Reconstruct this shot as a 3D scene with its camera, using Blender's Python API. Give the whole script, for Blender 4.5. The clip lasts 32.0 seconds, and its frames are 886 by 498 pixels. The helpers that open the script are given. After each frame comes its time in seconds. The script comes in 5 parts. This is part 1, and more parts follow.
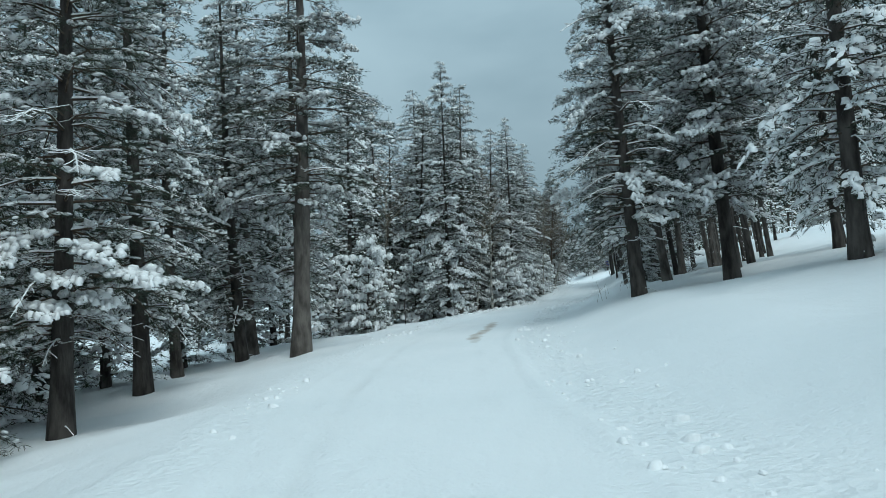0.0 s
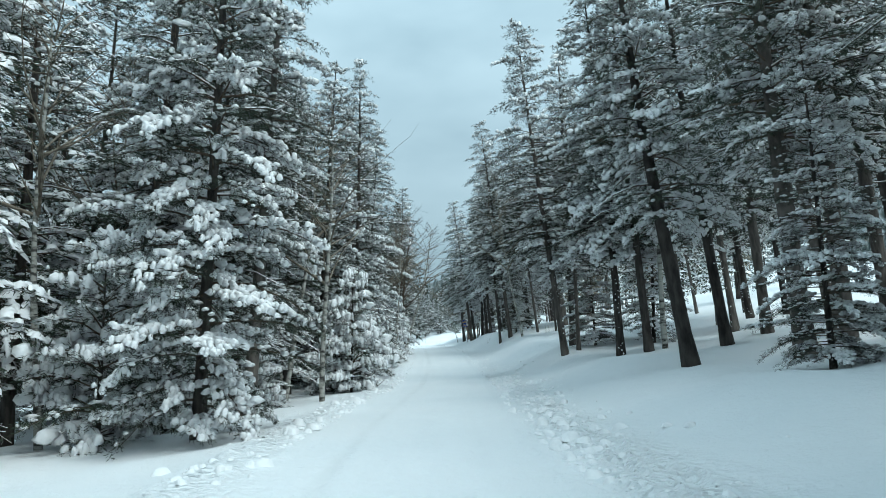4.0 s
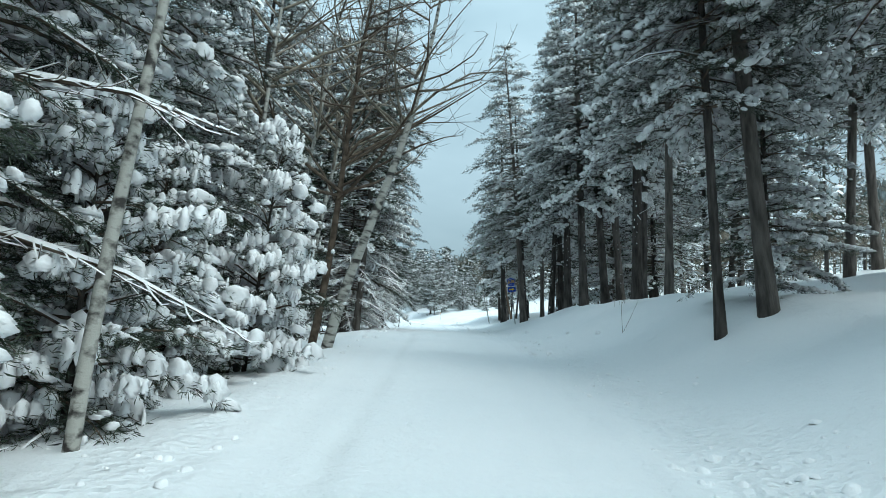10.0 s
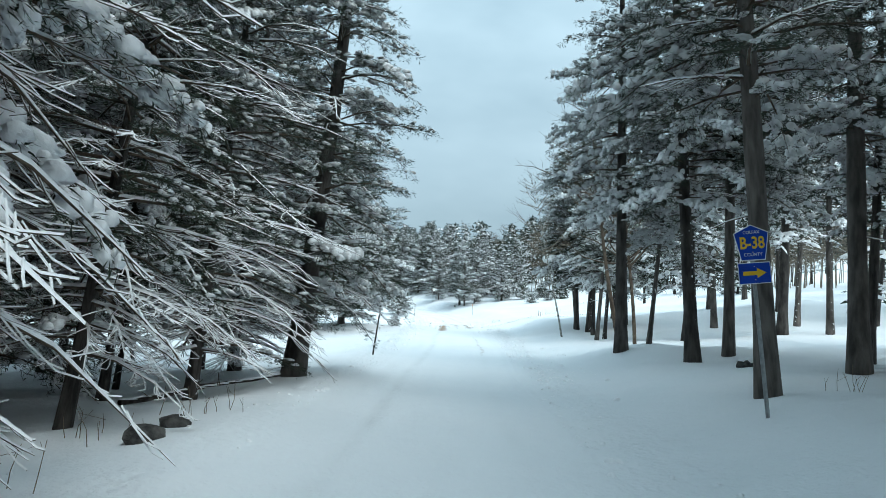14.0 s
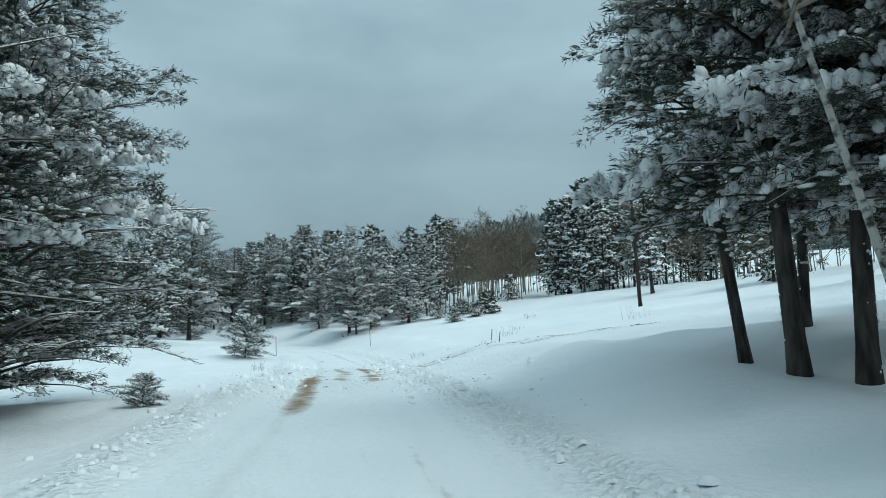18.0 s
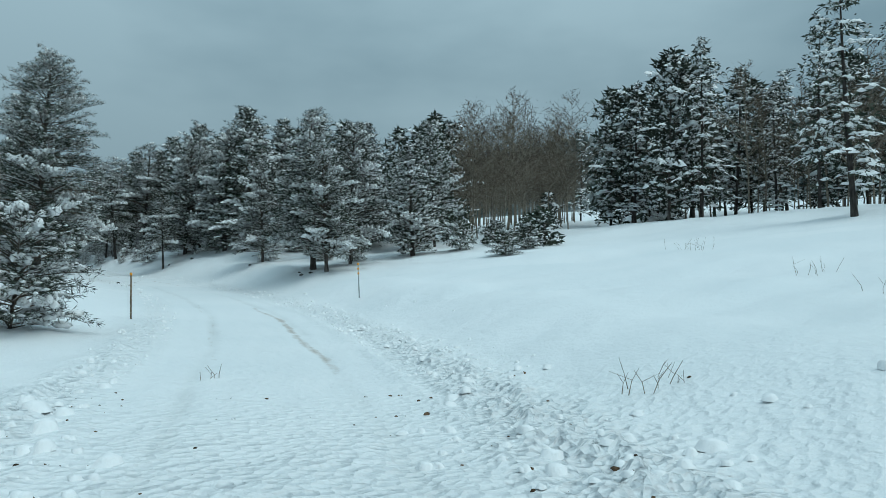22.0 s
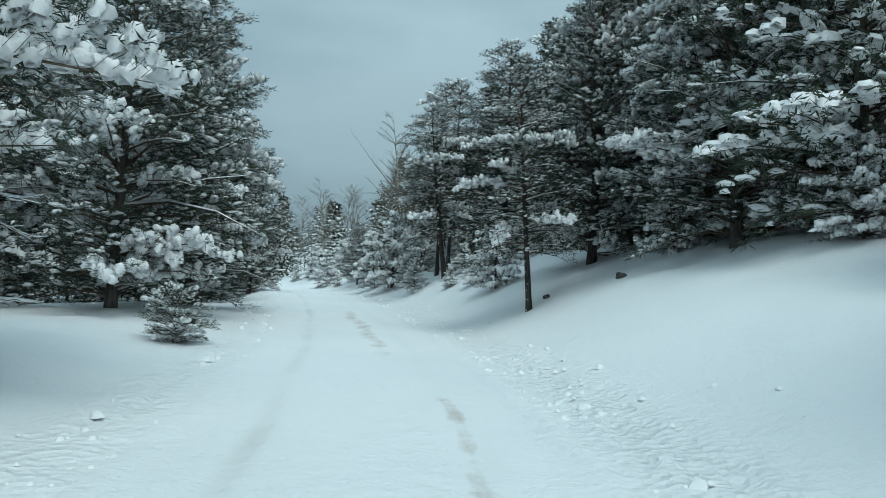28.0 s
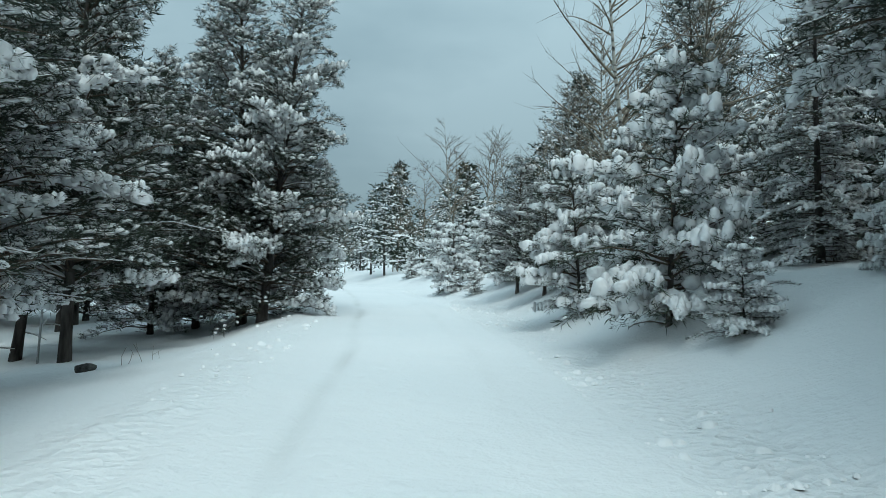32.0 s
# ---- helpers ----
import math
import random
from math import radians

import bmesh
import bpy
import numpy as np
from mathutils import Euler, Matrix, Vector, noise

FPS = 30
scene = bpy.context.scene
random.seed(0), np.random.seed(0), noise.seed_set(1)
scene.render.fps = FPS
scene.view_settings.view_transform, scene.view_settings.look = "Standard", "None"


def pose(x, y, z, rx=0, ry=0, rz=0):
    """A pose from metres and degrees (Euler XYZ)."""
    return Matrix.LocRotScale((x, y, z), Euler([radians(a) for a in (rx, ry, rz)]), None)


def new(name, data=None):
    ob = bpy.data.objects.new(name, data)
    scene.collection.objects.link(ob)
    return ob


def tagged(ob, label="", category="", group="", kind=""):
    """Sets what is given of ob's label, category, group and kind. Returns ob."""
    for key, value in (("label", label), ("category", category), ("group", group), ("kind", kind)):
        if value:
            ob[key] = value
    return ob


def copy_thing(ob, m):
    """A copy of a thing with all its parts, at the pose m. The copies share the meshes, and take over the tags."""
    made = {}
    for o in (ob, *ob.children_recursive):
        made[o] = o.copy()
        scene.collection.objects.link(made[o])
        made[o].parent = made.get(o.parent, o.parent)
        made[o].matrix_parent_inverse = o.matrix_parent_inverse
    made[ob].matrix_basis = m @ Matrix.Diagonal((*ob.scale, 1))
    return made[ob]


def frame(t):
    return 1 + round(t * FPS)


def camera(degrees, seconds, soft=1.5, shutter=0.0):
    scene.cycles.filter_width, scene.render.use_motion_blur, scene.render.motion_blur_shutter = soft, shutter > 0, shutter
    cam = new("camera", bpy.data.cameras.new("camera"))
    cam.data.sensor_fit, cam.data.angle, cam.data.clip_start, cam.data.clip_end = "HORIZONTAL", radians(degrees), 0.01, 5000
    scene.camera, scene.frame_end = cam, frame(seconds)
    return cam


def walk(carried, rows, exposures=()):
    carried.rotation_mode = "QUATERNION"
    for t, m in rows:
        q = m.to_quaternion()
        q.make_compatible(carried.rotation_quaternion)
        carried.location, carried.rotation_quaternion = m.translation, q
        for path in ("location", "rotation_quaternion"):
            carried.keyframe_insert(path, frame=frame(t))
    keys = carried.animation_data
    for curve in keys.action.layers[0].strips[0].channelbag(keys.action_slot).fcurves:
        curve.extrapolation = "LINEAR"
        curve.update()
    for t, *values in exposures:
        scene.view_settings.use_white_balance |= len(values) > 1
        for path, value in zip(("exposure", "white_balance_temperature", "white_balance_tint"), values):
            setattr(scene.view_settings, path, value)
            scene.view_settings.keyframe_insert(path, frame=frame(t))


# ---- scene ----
# ---------------------------------------------------------------- camera
cam = camera(63.0, 32.0, soft=0.75)
PATH = [
    (0, 0.00, 0.00, 1.850, 0.43, 4.63, -4.37),
    (0.5, -0.51, 4.45, 1.919, -2.90, 5.22, -4.42),
    (1, -0.73, 8.90, 1.984, -5.50, 5.93, -4.67),
    (1.5, -0.88, 13.27, 2.140, -7.84, 6.74, -4.35),
    (2, -0.90, 17.49, 2.370, -9.62, 7.38, -3.73),
    (2.5, -0.75, 21.89, 2.523, -11.07, 7.98, -3.14),
    (3, -0.36, 26.16, 2.626, -12.10, 8.39, -2.60),
    (3.5, 0.37, 30.46, 2.722, -13.04, 8.56, -2.23),
    (5.5, 3.40, 46.98, 3.091, -19.46, 8.53, -1.13),
    (6, 4.54, 51.22, 3.149, -20.85, 8.58, -0.71),
    (6.5, 5.79, 55.40, 3.220, -21.84, 8.79, -0.30),
    (7, 7.08, 59.50, 3.296, -22.35, 9.09, -0.26),
    (7.5, 8.35, 63.80, 3.296, -21.96, 9.40, -0.15),
    (8, 9.62, 68.07, 3.225, -20.14, 9.64, 0.70),
    (8.5, 10.67, 72.19, 3.194, -17.55, 9.29, 1.36),
    (9, 11.73, 76.33, 3.405, -14.85, 8.40, 1.63),
    (9.5, 12.77, 80.52, 3.597, -12.87, 7.54, 2.43),
    (10, 13.72, 84.85, 3.799, -12.14, 7.00, 2.55),
    (10.5, 14.66, 89.05, 4.032, -11.98, 6.99, 2.65),
    (11, 15.73, 93.27, 4.273, -11.96, 7.33, 2.16),
    (11.5, 16.78, 97.52, 4.756, -11.68, 7.50, 3.32),
    (12, 17.76, 101.92, 5.158, -11.51, 7.59, 3.35),
    (12.5, 18.63, 106.41, 5.481, -11.38, 7.48, 3.48),
    (13, 19.54, 110.98, 5.743, -11.00, 7.02, 3.55),
    (13.5, 20.47, 115.50, 5.974, -10.25, 6.25, 3.89),
    (14, 21.37, 120.17, 6.070, -9.51, 5.59, 4.14),
    (14.5, 21.99, 124.59, 6.048, -9.20, 5.06, 4.53),
    (16.5, 25.55, 142.18, 6.152, -14.16, 6.16, -0.63),
    (17, 26.51, 146.66, 6.224, -15.97, 6.81, -0.92),
    (17.5, 27.46, 150.99, 6.329, -17.30, 7.43, -1.11),
    (18, 28.37, 155.34, 6.552, -18.48, 8.07, -0.70),
    (18.5, 29.26, 159.65, 6.823, -19.63, 8.66, -0.54),
    (19, 30.08, 163.93, 7.065, -20.75, 8.96, -0.29),
    (19.5, 30.82, 168.29, 7.208, -21.67, 8.68, 0.01),
    (20, 31.48, 172.53, 7.283, -22.44, 7.67, -0.08),
    (20.5, 32.41, 176.93, 7.349, -22.82, 6.46, -0.27),
    (21, 33.39, 181.39, 7.383, -22.86, 5.27, -0.32),
    (21.5, 34.19, 185.83, 7.401, -22.65, 4.41, -0.06),
    (22, 34.95, 190.04, 7.379, -21.48, 3.48, 0.99),
    (22.5, 35.69, 194.41, 7.463, -19.65, 2.93, 0.04),
    (23, 36.31, 198.80, 7.573, -19.17, 5.02, 1.07),
    (23.5, 37.02, 203.09, 7.628, -18.13, 5.30, 1.40),
    (24, 37.65, 207.44, 7.771, -16.51, 5.59, 1.09),
    (24.5, 38.06, 211.84, 7.936, -13.92, 6.11, 1.32),
    (25, 38.23, 216.25, 8.187, -10.12, 6.34, 1.76),
    (25.5, 38.17, 220.59, 8.451, -5.73, 6.19, 2.17),
    (26, 37.90, 224.97, 8.644, -1.61, 5.82, 2.25),
    (26.5, 37.53, 229.44, 8.831, 2.07, 5.32, 2.02),
    (28.5, 35.11, 246.54, 9.556, 9.77, 3.92, 1.54),
    (29, 34.07, 250.75, 9.713, 11.25, 3.87, 1.29),
    (29.5, 32.94, 254.82, 9.871, 12.85, 3.86, 1.31),
    (30, 31.66, 259.09, 10.025, 14.57, 3.87, 1.10),
    (30.5, 30.33, 263.32, 10.215, 16.20, 3.72, 1.09),
    (31, 28.94, 267.38, 10.438, 17.47, 3.47, 1.35),
    (31.5, 27.50, 271.46, 10.612, 18.41, 3.14, 1.58),
    (32, 25.89, 275.66, 10.791, 18.99, 2.94, 1.62),
]


def aim(x, y, z, yaw, pitch, roll):
    """A camera pose from a place and a heading (to the left of +y), a pitch (up) and a roll (lean to its left)."""
    return Matrix.Translation((x, y, z)) @ pose(0, 0, 0, 90 + pitch, 0, yaw) @ pose(0, 0, 0, 0, 0, roll)


# the clip's own camera opens up under the trees and stops down in the clearing; its picture is cool
EXPOSED = [(t, v, k, tint) for t, v, k, tint in (
    (0.0, -0.15, 5800, -3), (3.0, 0.2, 5850, -3), (6.0, 0.6, 5850, -2), (8.0, 0.6, 5850, -3), (11.0, 0.45, 5850, -2), (13.0, 0.55, 5850, 0), (14.5, 0.45, 5850, 0),
    (17.0, -0.05, 5850, -3), (20.0, -0.35, 5700, -6), (23.0, -0.4, 5700, -6), (26.0, -0.18, 5800, -5), (30.0, -0.1, 5850, -5), (32.0, -0.03, 5900, -4))]
walk(cam, [(t, aim(*row)) for t, *row in PATH], EXPOSED)

# ---------------------------------------------------------------- sky and light
world = bpy.data.worlds.new("overcast_sky")
scene.world = world
world.use_nodes = True
wn, wl = world.node_tree.nodes, world.node_tree.links
wn.clear()
SUN_UP, SUN_TURN = radians(55), radians(150)
sky = wn.new("ShaderNodeTexSky")
sky.sky_type, sky.sun_disc, sky.sun_elevation, sky.sun_rotation = "NISHITA", False, SUN_UP, SUN_TURN
sky.air_density, sky.dust_density, sky.ozone_density = 1.0, 3.0, 1.0
coord = wn.new("ShaderNodeTexCoord")
stretch = wn.new("ShaderNodeMapping")
stretch.inputs["Scale"].default_value = (1.0, 1.0, 2.6)
cloud = wn.new("ShaderNodeTexNoise")
cloud.inputs["Scale"].default_value, cloud.inputs["Detail"].default_value, cloud.inputs["Roughness"].default_value = 1.7, 5.0, 0.5
ramp = wn.new("ShaderNodeValToRGB")
ramp.color_ramp.elements[0].position, ramp.color_ramp.elements[0].color = 0.36, (3.98, 5.13, 5.82, 1)
ramp.color_ramp.elements[1].position, ramp.color_ramp.elements[1].color = 0.66, (6.84, 8.12, 8.82, 1)
mix = wn.new("ShaderNodeMixRGB")
mix.inputs[0].default_value = 0.88
back, out = wn.new("ShaderNodeBackground"), wn.new("ShaderNodeOutputWorld")
back.inputs["Strength"].default_value = 0.085
wl.new(coord.outputs["Generated"], stretch.inputs["Vector"])
wl.new(stretch.outputs[0], cloud.inputs["Vector"])
wl.new(cloud.outputs["Fac"], ramp.inputs[0])
wl.new(sky.outputs[0], mix.inputs[1])
# an overcast sky is brighter overhead than at the horizon
part_z, grade, shade = wn.new("ShaderNodeSeparateXYZ"), wn.new("ShaderNodeMapRange"), wn.new("ShaderNodeMixRGB")
grade.inputs["From Min"].default_value, grade.inputs["From Max"].default_value = 0.0, 0.9
grade.inputs["To Min"].default_value, grade.inputs["To Max"].default_value = 0.50, 1.65
shade.blend_type, shade.inputs[0].default_value = "MULTIPLY", 1.0
wl.new(coord.outputs["Generated"], part_z.inputs[0])
wl.new(part_z.outputs["Z"], grade.inputs["Value"])
wl.new(ramp.outputs[0], shade.inputs[1])
wl.new(grade.outputs[0], shade.inputs[2])
wl.new(shade.outputs[0], mix.inputs[2])
wl.new(mix.outputs[0], back.inputs["Color"])
wl.new(back.outputs[0], out.inputs["Surface"])
sun = new("sun", bpy.data.lights.new("sun", "SUN"))
sun.data.energy, sun.data.angle, sun.data.color = 1.5, radians(34), (1.0, 0.97, 0.93)
sun.matrix_world = pose(0, 0, 60, 90 - math.degrees(SUN_UP), 0, 180 - math.degrees(SUN_TURN))


# ---------------------------------------------------------------- materials
def material(name, rough=0.7, metal=0.0):
    m = bpy.data.materials.new(name)
    m.use_nodes = True
    b = m.node_tree.nodes["Principled BSDF"]
    b.inputs["Roughness"].default_value, b.inputs["Metallic"].default_value = rough, metal
    b.inputs["Specular IOR Level"].default_value = 0.25
    return m, m.node_tree.nodes, m.node_tree.links, b


def noisy(name, low, high, scale, rough=0.75, bump=0.3, fine=None, stretch=(1, 1, 1), spread=(0.35, 0.65), per_object=0.0, metal=0.0):
    """A surface whose colour wanders between two, at two scales, with fine relief."""
    m, n, l, b = material(name, rough, metal)
    c, mp = n.new("ShaderNodeTexCoord"), n.new("ShaderNodeMapping")
    mp.inputs["Scale"].default_value = stretch
    l.new(c.outputs["Object"], mp.inputs["Vector"])
    t = n.new("ShaderNodeTexNoise")
    t.inputs["Scale"].default_value, t.inputs["Detail"].default_value = scale, 6.0
    l.new(mp.outputs[0], t.inputs["Vector"])
    r = n.new("ShaderNodeValToRGB")
    r.color_ramp.elements[0].position, r.color_ramp.elements[1].position = spread
    r.color_ramp.elements[0].color, r.color_ramp.elements[1].color = (*low, 1), (*high, 1)
    l.new(t.outputs["Fac"], r.inputs[0])
    colour = r.outputs[0]
    if per_object:
        info, hsv, ma = n.new("ShaderNodeObjectInfo"), n.new("ShaderNodeHueSaturation"), n.new("ShaderNodeMapRange")
        ma.inputs["To Min"].default_value, ma.inputs["To Max"].default_value = 1 - per_object, 1 + per_object
        l.new(info.outputs["Random"], ma.inputs["Value"])
        l.new(ma.outputs[0], hsv.inputs["Value"])
        l.new(colour, hsv.inputs["Color"])
        colour = hsv.outputs[0]
    l.new(colour, b.inputs["Base Color"])
    t2 = n.new("ShaderNodeTexNoise")
    t2.inputs["Scale"].default_value, t2.inputs["Detail"].default_value = fine or scale * 6, 4.0
    l.new(mp.outputs[0], t2.inputs["Vector"])
    bp = n.new("ShaderNodeBump")
    bp.inputs["Strength"].default_value, bp.inputs["Distance"].default_value = bump, 0.03
    l.new(t2.outputs["Fac"], bp.inputs["Height"])
    l.new(bp.outputs[0], b.inputs["Normal"])
    return m


SNOW = noisy("snow", (0.90, 0.91, 0.92), (0.95, 0.955, 0.96), 6.0, 0.65, 0.25)
PALE_BARK = noisy("pale_conifer_bark", (0.055, 0.048, 0.043), (0.155, 0.137, 0.122), 7.0, 0.9, 0.9, 30, (1, 1, 0.22), per_object=0.2)
BARK = noisy("conifer_bark", (0.026, 0.023, 0.021), (0.090, 0.079, 0.071), 7.0, 0.9, 0.9, 30, (1, 1, 0.22), per_object=0.25)
GROVE = noisy("weathered_aspen_bark", (0.07, 0.055, 0.04), (0.27, 0.235, 0.185), 3.2, 0.85, 0.3, 20, (1, 1, 2.2), (0.30, 0.6))
TWIG = noisy("bare_twig", (0.060, 0.043, 0.031), (0.15, 0.115, 0.085), 5.0, 0.9, 0.2)
NEEDLE = noisy("conifer_needles", (0.017, 0.025, 0.019), (0.054, 0.069, 0.046), 1.6, 0.7, 0.0, per_object=0.3)
ASPEN = noisy("aspen_bark", (0.05, 0.046, 0.042), (0.42, 0.41, 0.37), 3.2, 0.8, 0.3, 20, (1, 1, 2.2), (0.38, 0.52))
STONE = noisy("dark_stone", (0.03, 0.03, 0.03), (0.12, 0.115, 0.105), 6.0, 0.9, 0.8)
HILL = noisy("far_snowy_woods", (0.05, 0.065, 0.062), (0.34, 0.37, 0.38), 0.16, 0.9, 0.0, stretch=(1, 1, 0.45), spread=(0.42, 0.72))
EARTH = noisy("torn_earth", (0.045, 0.030, 0.018), (0.17, 0.11, 0.065), 7.0, 0.95, 0.6)
STALK = noisy("dry_stalk", (0.12, 0.09, 0.06), (0.25, 0.20, 0.14), 8.0, 0.9, 0.2)
STEEL = noisy("galvanised_steel", (0.32, 0.33, 0.33), (0.48, 0.49, 0.49), 9.0, 0.45, 0.1, metal=0.7)
POLE = noisy("tarred_pole_wood", (0.018, 0.014, 0.011), (0.06, 0.048, 0.038), 6.0, 0.85, 0.6, 25, (1, 1, 0.12))
ARM = noisy("weathered_arm_wood", (0.12, 0.09, 0.06), (0.26, 0.20, 0.15), 6.0, 0.85, 0.5, 25)
BLUE = noisy("blue_sign_face", (0.012, 0.05, 0.36), (0.016, 0.062, 0.42), 3.0, 0.4, 0.02)
YELLOW = noisy("yellow_sign_paint", (0.80, 0.50, 0.02), (0.86, 0.56, 0.04), 3.0, 0.45, 0.02)
WHITE = noisy("white_sign_paint", (0.70, 0.72, 0.72), (0.78, 0.80, 0.80), 3.0, 0.45, 0.02)
AMBER = noisy("amber_reflector", (0.70, 0.30, 0.02), (0.80, 0.38, 0.03), 6.0, 0.35, 0.05)
BLACK = noisy("black_rubber", (0.012, 0.012, 0.013), (0.03, 0.03, 0.032), 9.0, 0.7, 0.2)
GLASS_GREY = noisy("grey_porcelain", (0.45, 0.47, 0.48), (0.55, 0.57, 0.58), 5.0, 0.3, 0.02)


def ground_material():
    m, n, l, b = material("snow_ground", 0.6)
    c = n.new("ShaderNodeTexCoord")
    big, mid, fine = (n.new("ShaderNodeTexNoise") for _ in range(3))
    for t, s, d in ((big, 0.18, 4), (mid, 2.2, 8), (fine, 17.0, 8)):
        t.inputs["Scale"].default_value, t.inputs["Detail"].default_value = s, d
        l.new(c.outputs["Object"], t.inputs["Vector"])
    r = n.new("ShaderNodeValToRGB")
    r.color_ramp.elements[0].position, r.color_ramp.elements[1].position = 0.3, 0.7
    r.color_ramp.elements[0].color, r.color_ramp.elements[1].color = (0.84, 0.865, 0.88, 1), (0.91, 0.92, 0.93, 1)
    l.new(big.outputs["Fac"], r.inputs[0])
    packed, at = n.new("ShaderNodeMixRGB"), n.new("ShaderNodeAttribute")
    at.attribute_name = "packed"
    packed.inputs[2].default_value = (0.60, 0.61, 0.60, 1)
    l.new(at.outputs["Fac"], packed.inputs[0])
    l.new(r.outputs[0], packed.inputs[1])
    # bare earth shows where the plough has scraped through, broken up by noise
    dirt, mul = n.new("ShaderNodeAttribute"), n.new("ShaderNodeMath")
    dirt.attribute_name = "dirt"
    mul.operation = "MULTIPLY_ADD"
    mul.inputs[1].default_value = 1.6
    l.new(dirt.outputs["Fac"], mul.inputs[0])
    off = n.new("ShaderNodeMath")
    off.operation = "SUBTRACT"
    off.inputs[1].default_value = 1.04
    patch = n.new("ShaderNodeTexNoise")
    patch.inputs["Scale"].default_value, patch.inputs["Detail"].default_value, patch.inputs["Roughness"].default_value = 1.5, 9.0, 0.66
    drawn = n.new("ShaderNodeMapping")
    drawn.inputs["Scale"].default_value = (1.3, 0.75, 1.0)
    l.new(c.outputs["Object"], drawn.inputs["Vector"])
    l.new(drawn.outputs[0], patch.inputs["Vector"])
    l.new(patch.outputs["Fac"], off.inputs[0])
    l.new(off.outputs[0], mul.inputs[2])
    edge = n.new("ShaderNodeMapRange")
    edge.inputs["From Min"].default_value, edge.inputs["From Max"].default_value = 0.0, 0.62
    l.new(mul.outputs[0], edge.inputs["Value"])
    earth = n.new("ShaderNodeValToRGB")
    earth.color_ramp.elements[0].color, earth.color_ramp.elements[1].color = (0.15, 0.08, 0.04, 1), (0.44, 0.31, 0.18, 1)
    l.new(fine.outputs["Fac"], earth.inputs[0])
    last = n.new("ShaderNodeMixRGB")
    l.new(edge.outputs[0], last.inputs[0])
    l.new(packed.outputs[0], last.inputs[1])
    l.new(earth.outputs[0], last.inputs[2])
    l.new(last.outputs[0], b.inputs["Base Color"])
    bp, bp2 = n.new("ShaderNodeBump"), n.new("ShaderNodeBump")
    bp.inputs["Strength"].default_value, bp.inputs["Distance"].default_value = 0.5, 0.12
    bp2.inputs["Strength"].default_value, bp2.inputs["Distance"].default_value = 0.7, 0.03
    l.new(mid.outputs["Fac"], bp.inputs["Height"])
    # churned snow is lumpy, the rest wind-smoothed
    lumps, churn, deep = n.new("ShaderNodeTexVoronoi"), n.new("ShaderNodeAttribute"), n.new("ShaderNodeMath")
    lumps.inputs["Scale"].default_value, lumps.inputs["Randomness"].default_value = 7.0, 1.0
    l.new(c.outputs["Object"], lumps.inputs["Vector"])
    churn.attribute_name, deep.operation = "torn", "MULTIPLY"
    both = n.new("ShaderNodeMath")
    both.operation = "ADD"
    l.new(lumps.outputs["Distance"], both.inputs[0])
    l.new(mid.outputs["Fac"], both.inputs[1])
    l.new(both.outputs[0], deep.inputs[0])
    l.new(churn.outputs["Fac"], deep.inputs[1])
    bp3 = n.new("ShaderNodeBump")
    bp3.inputs["Strength"].default_value, bp3.inputs["Distance"].default_value = 0.75, 0.115
    l.new(deep.outputs[0], bp3.inputs["Height"])
    l.new(bp3.outputs[0], bp.inputs["Normal"])
    l.new(fine.outputs["Fac"], bp2.inputs["Height"])
    l.new(bp.outputs[0], bp2.inputs["Normal"])
    l.new(bp2.outputs[0], b.inputs["Normal"])
    return m


GROUND = ground_material()

# ---------------------------------------------------------------- the lie of the land
# the road's middle, every ten metres
ROAD = np.array([
    (0.0, 0.0, -0.00),
    (-0.8, 10.0, 0.25),
    (-0.8, 20.0, 0.55),
    (0.3, 29.9, 0.85),
    (2.1, 39.7, 1.07),
    (4.1, 49.5, 1.26),
    (6.9, 59.1, 1.37),
    (9.8, 68.7, 1.47),
    (12.2, 78.4, 1.70),
    (14.5, 88.1, 2.21),
    (16.9, 97.8, 2.92),
    (18.9, 107.6, 3.60),
    (20.8, 117.4, 4.02),
    (22.5, 127.3, 4.21),
    (24.5, 137.1, 4.29),
    (26.6, 146.9, 4.47),
    (28.6, 156.7, 4.82),
    (30.5, 166.5, 5.20),
    (32.3, 176.3, 5.45),
    (34.2, 186.1, 5.55),
    (35.9, 196.0, 5.68),
    (37.4, 205.9, 5.94),
    (38.2, 215.8, 6.33),
    (37.8, 225.8, 6.80),
    (36.6, 235.7, 7.25),
    (35.2, 245.6, 7.65),
    (32.8, 255.3, 8.05),
    (29.8, 264.9, 8.45),
    (26.4, 274.3, 8.88)])
_d = (ROAD[0] - ROAD[1]) * (1, 1, 1)
_e = ROAD[-1] - ROAD[-3]
AHEAD = [ROAD[-1] + _e * k / 2 + np.array([-0.26 * k * k, 0, -0.02 * k * k]) for k in range(1, 16)]
ROAD = np.vstack([ROAD[0] + 6 * _d, ROAD[0] + 3 * _d, ROAD, AHEAD])
_s = np.r_[0, np.cumsum(np.hypot(*np.diff(ROAD[:, :2], axis=0).T))]
S0 = _s[2]
_f = np.arange(0, _s[-1], 0.5)


def _smooth(v):
    w = np.interp(_f, _s, v)
    for _ in range(2):
        w = np.convolve(np.pad(w, 10, mode="reflect", reflect_type="odd"), np.ones(21) / 21, "valid")
    return w


LINE = np.stack([_smooth(ROAD[:, k]) for k in range(3)], 1)
_t = np.gradient(LINE[:, :2], axis=0)
_t /= np.hypot(*_t.T)[:, None]


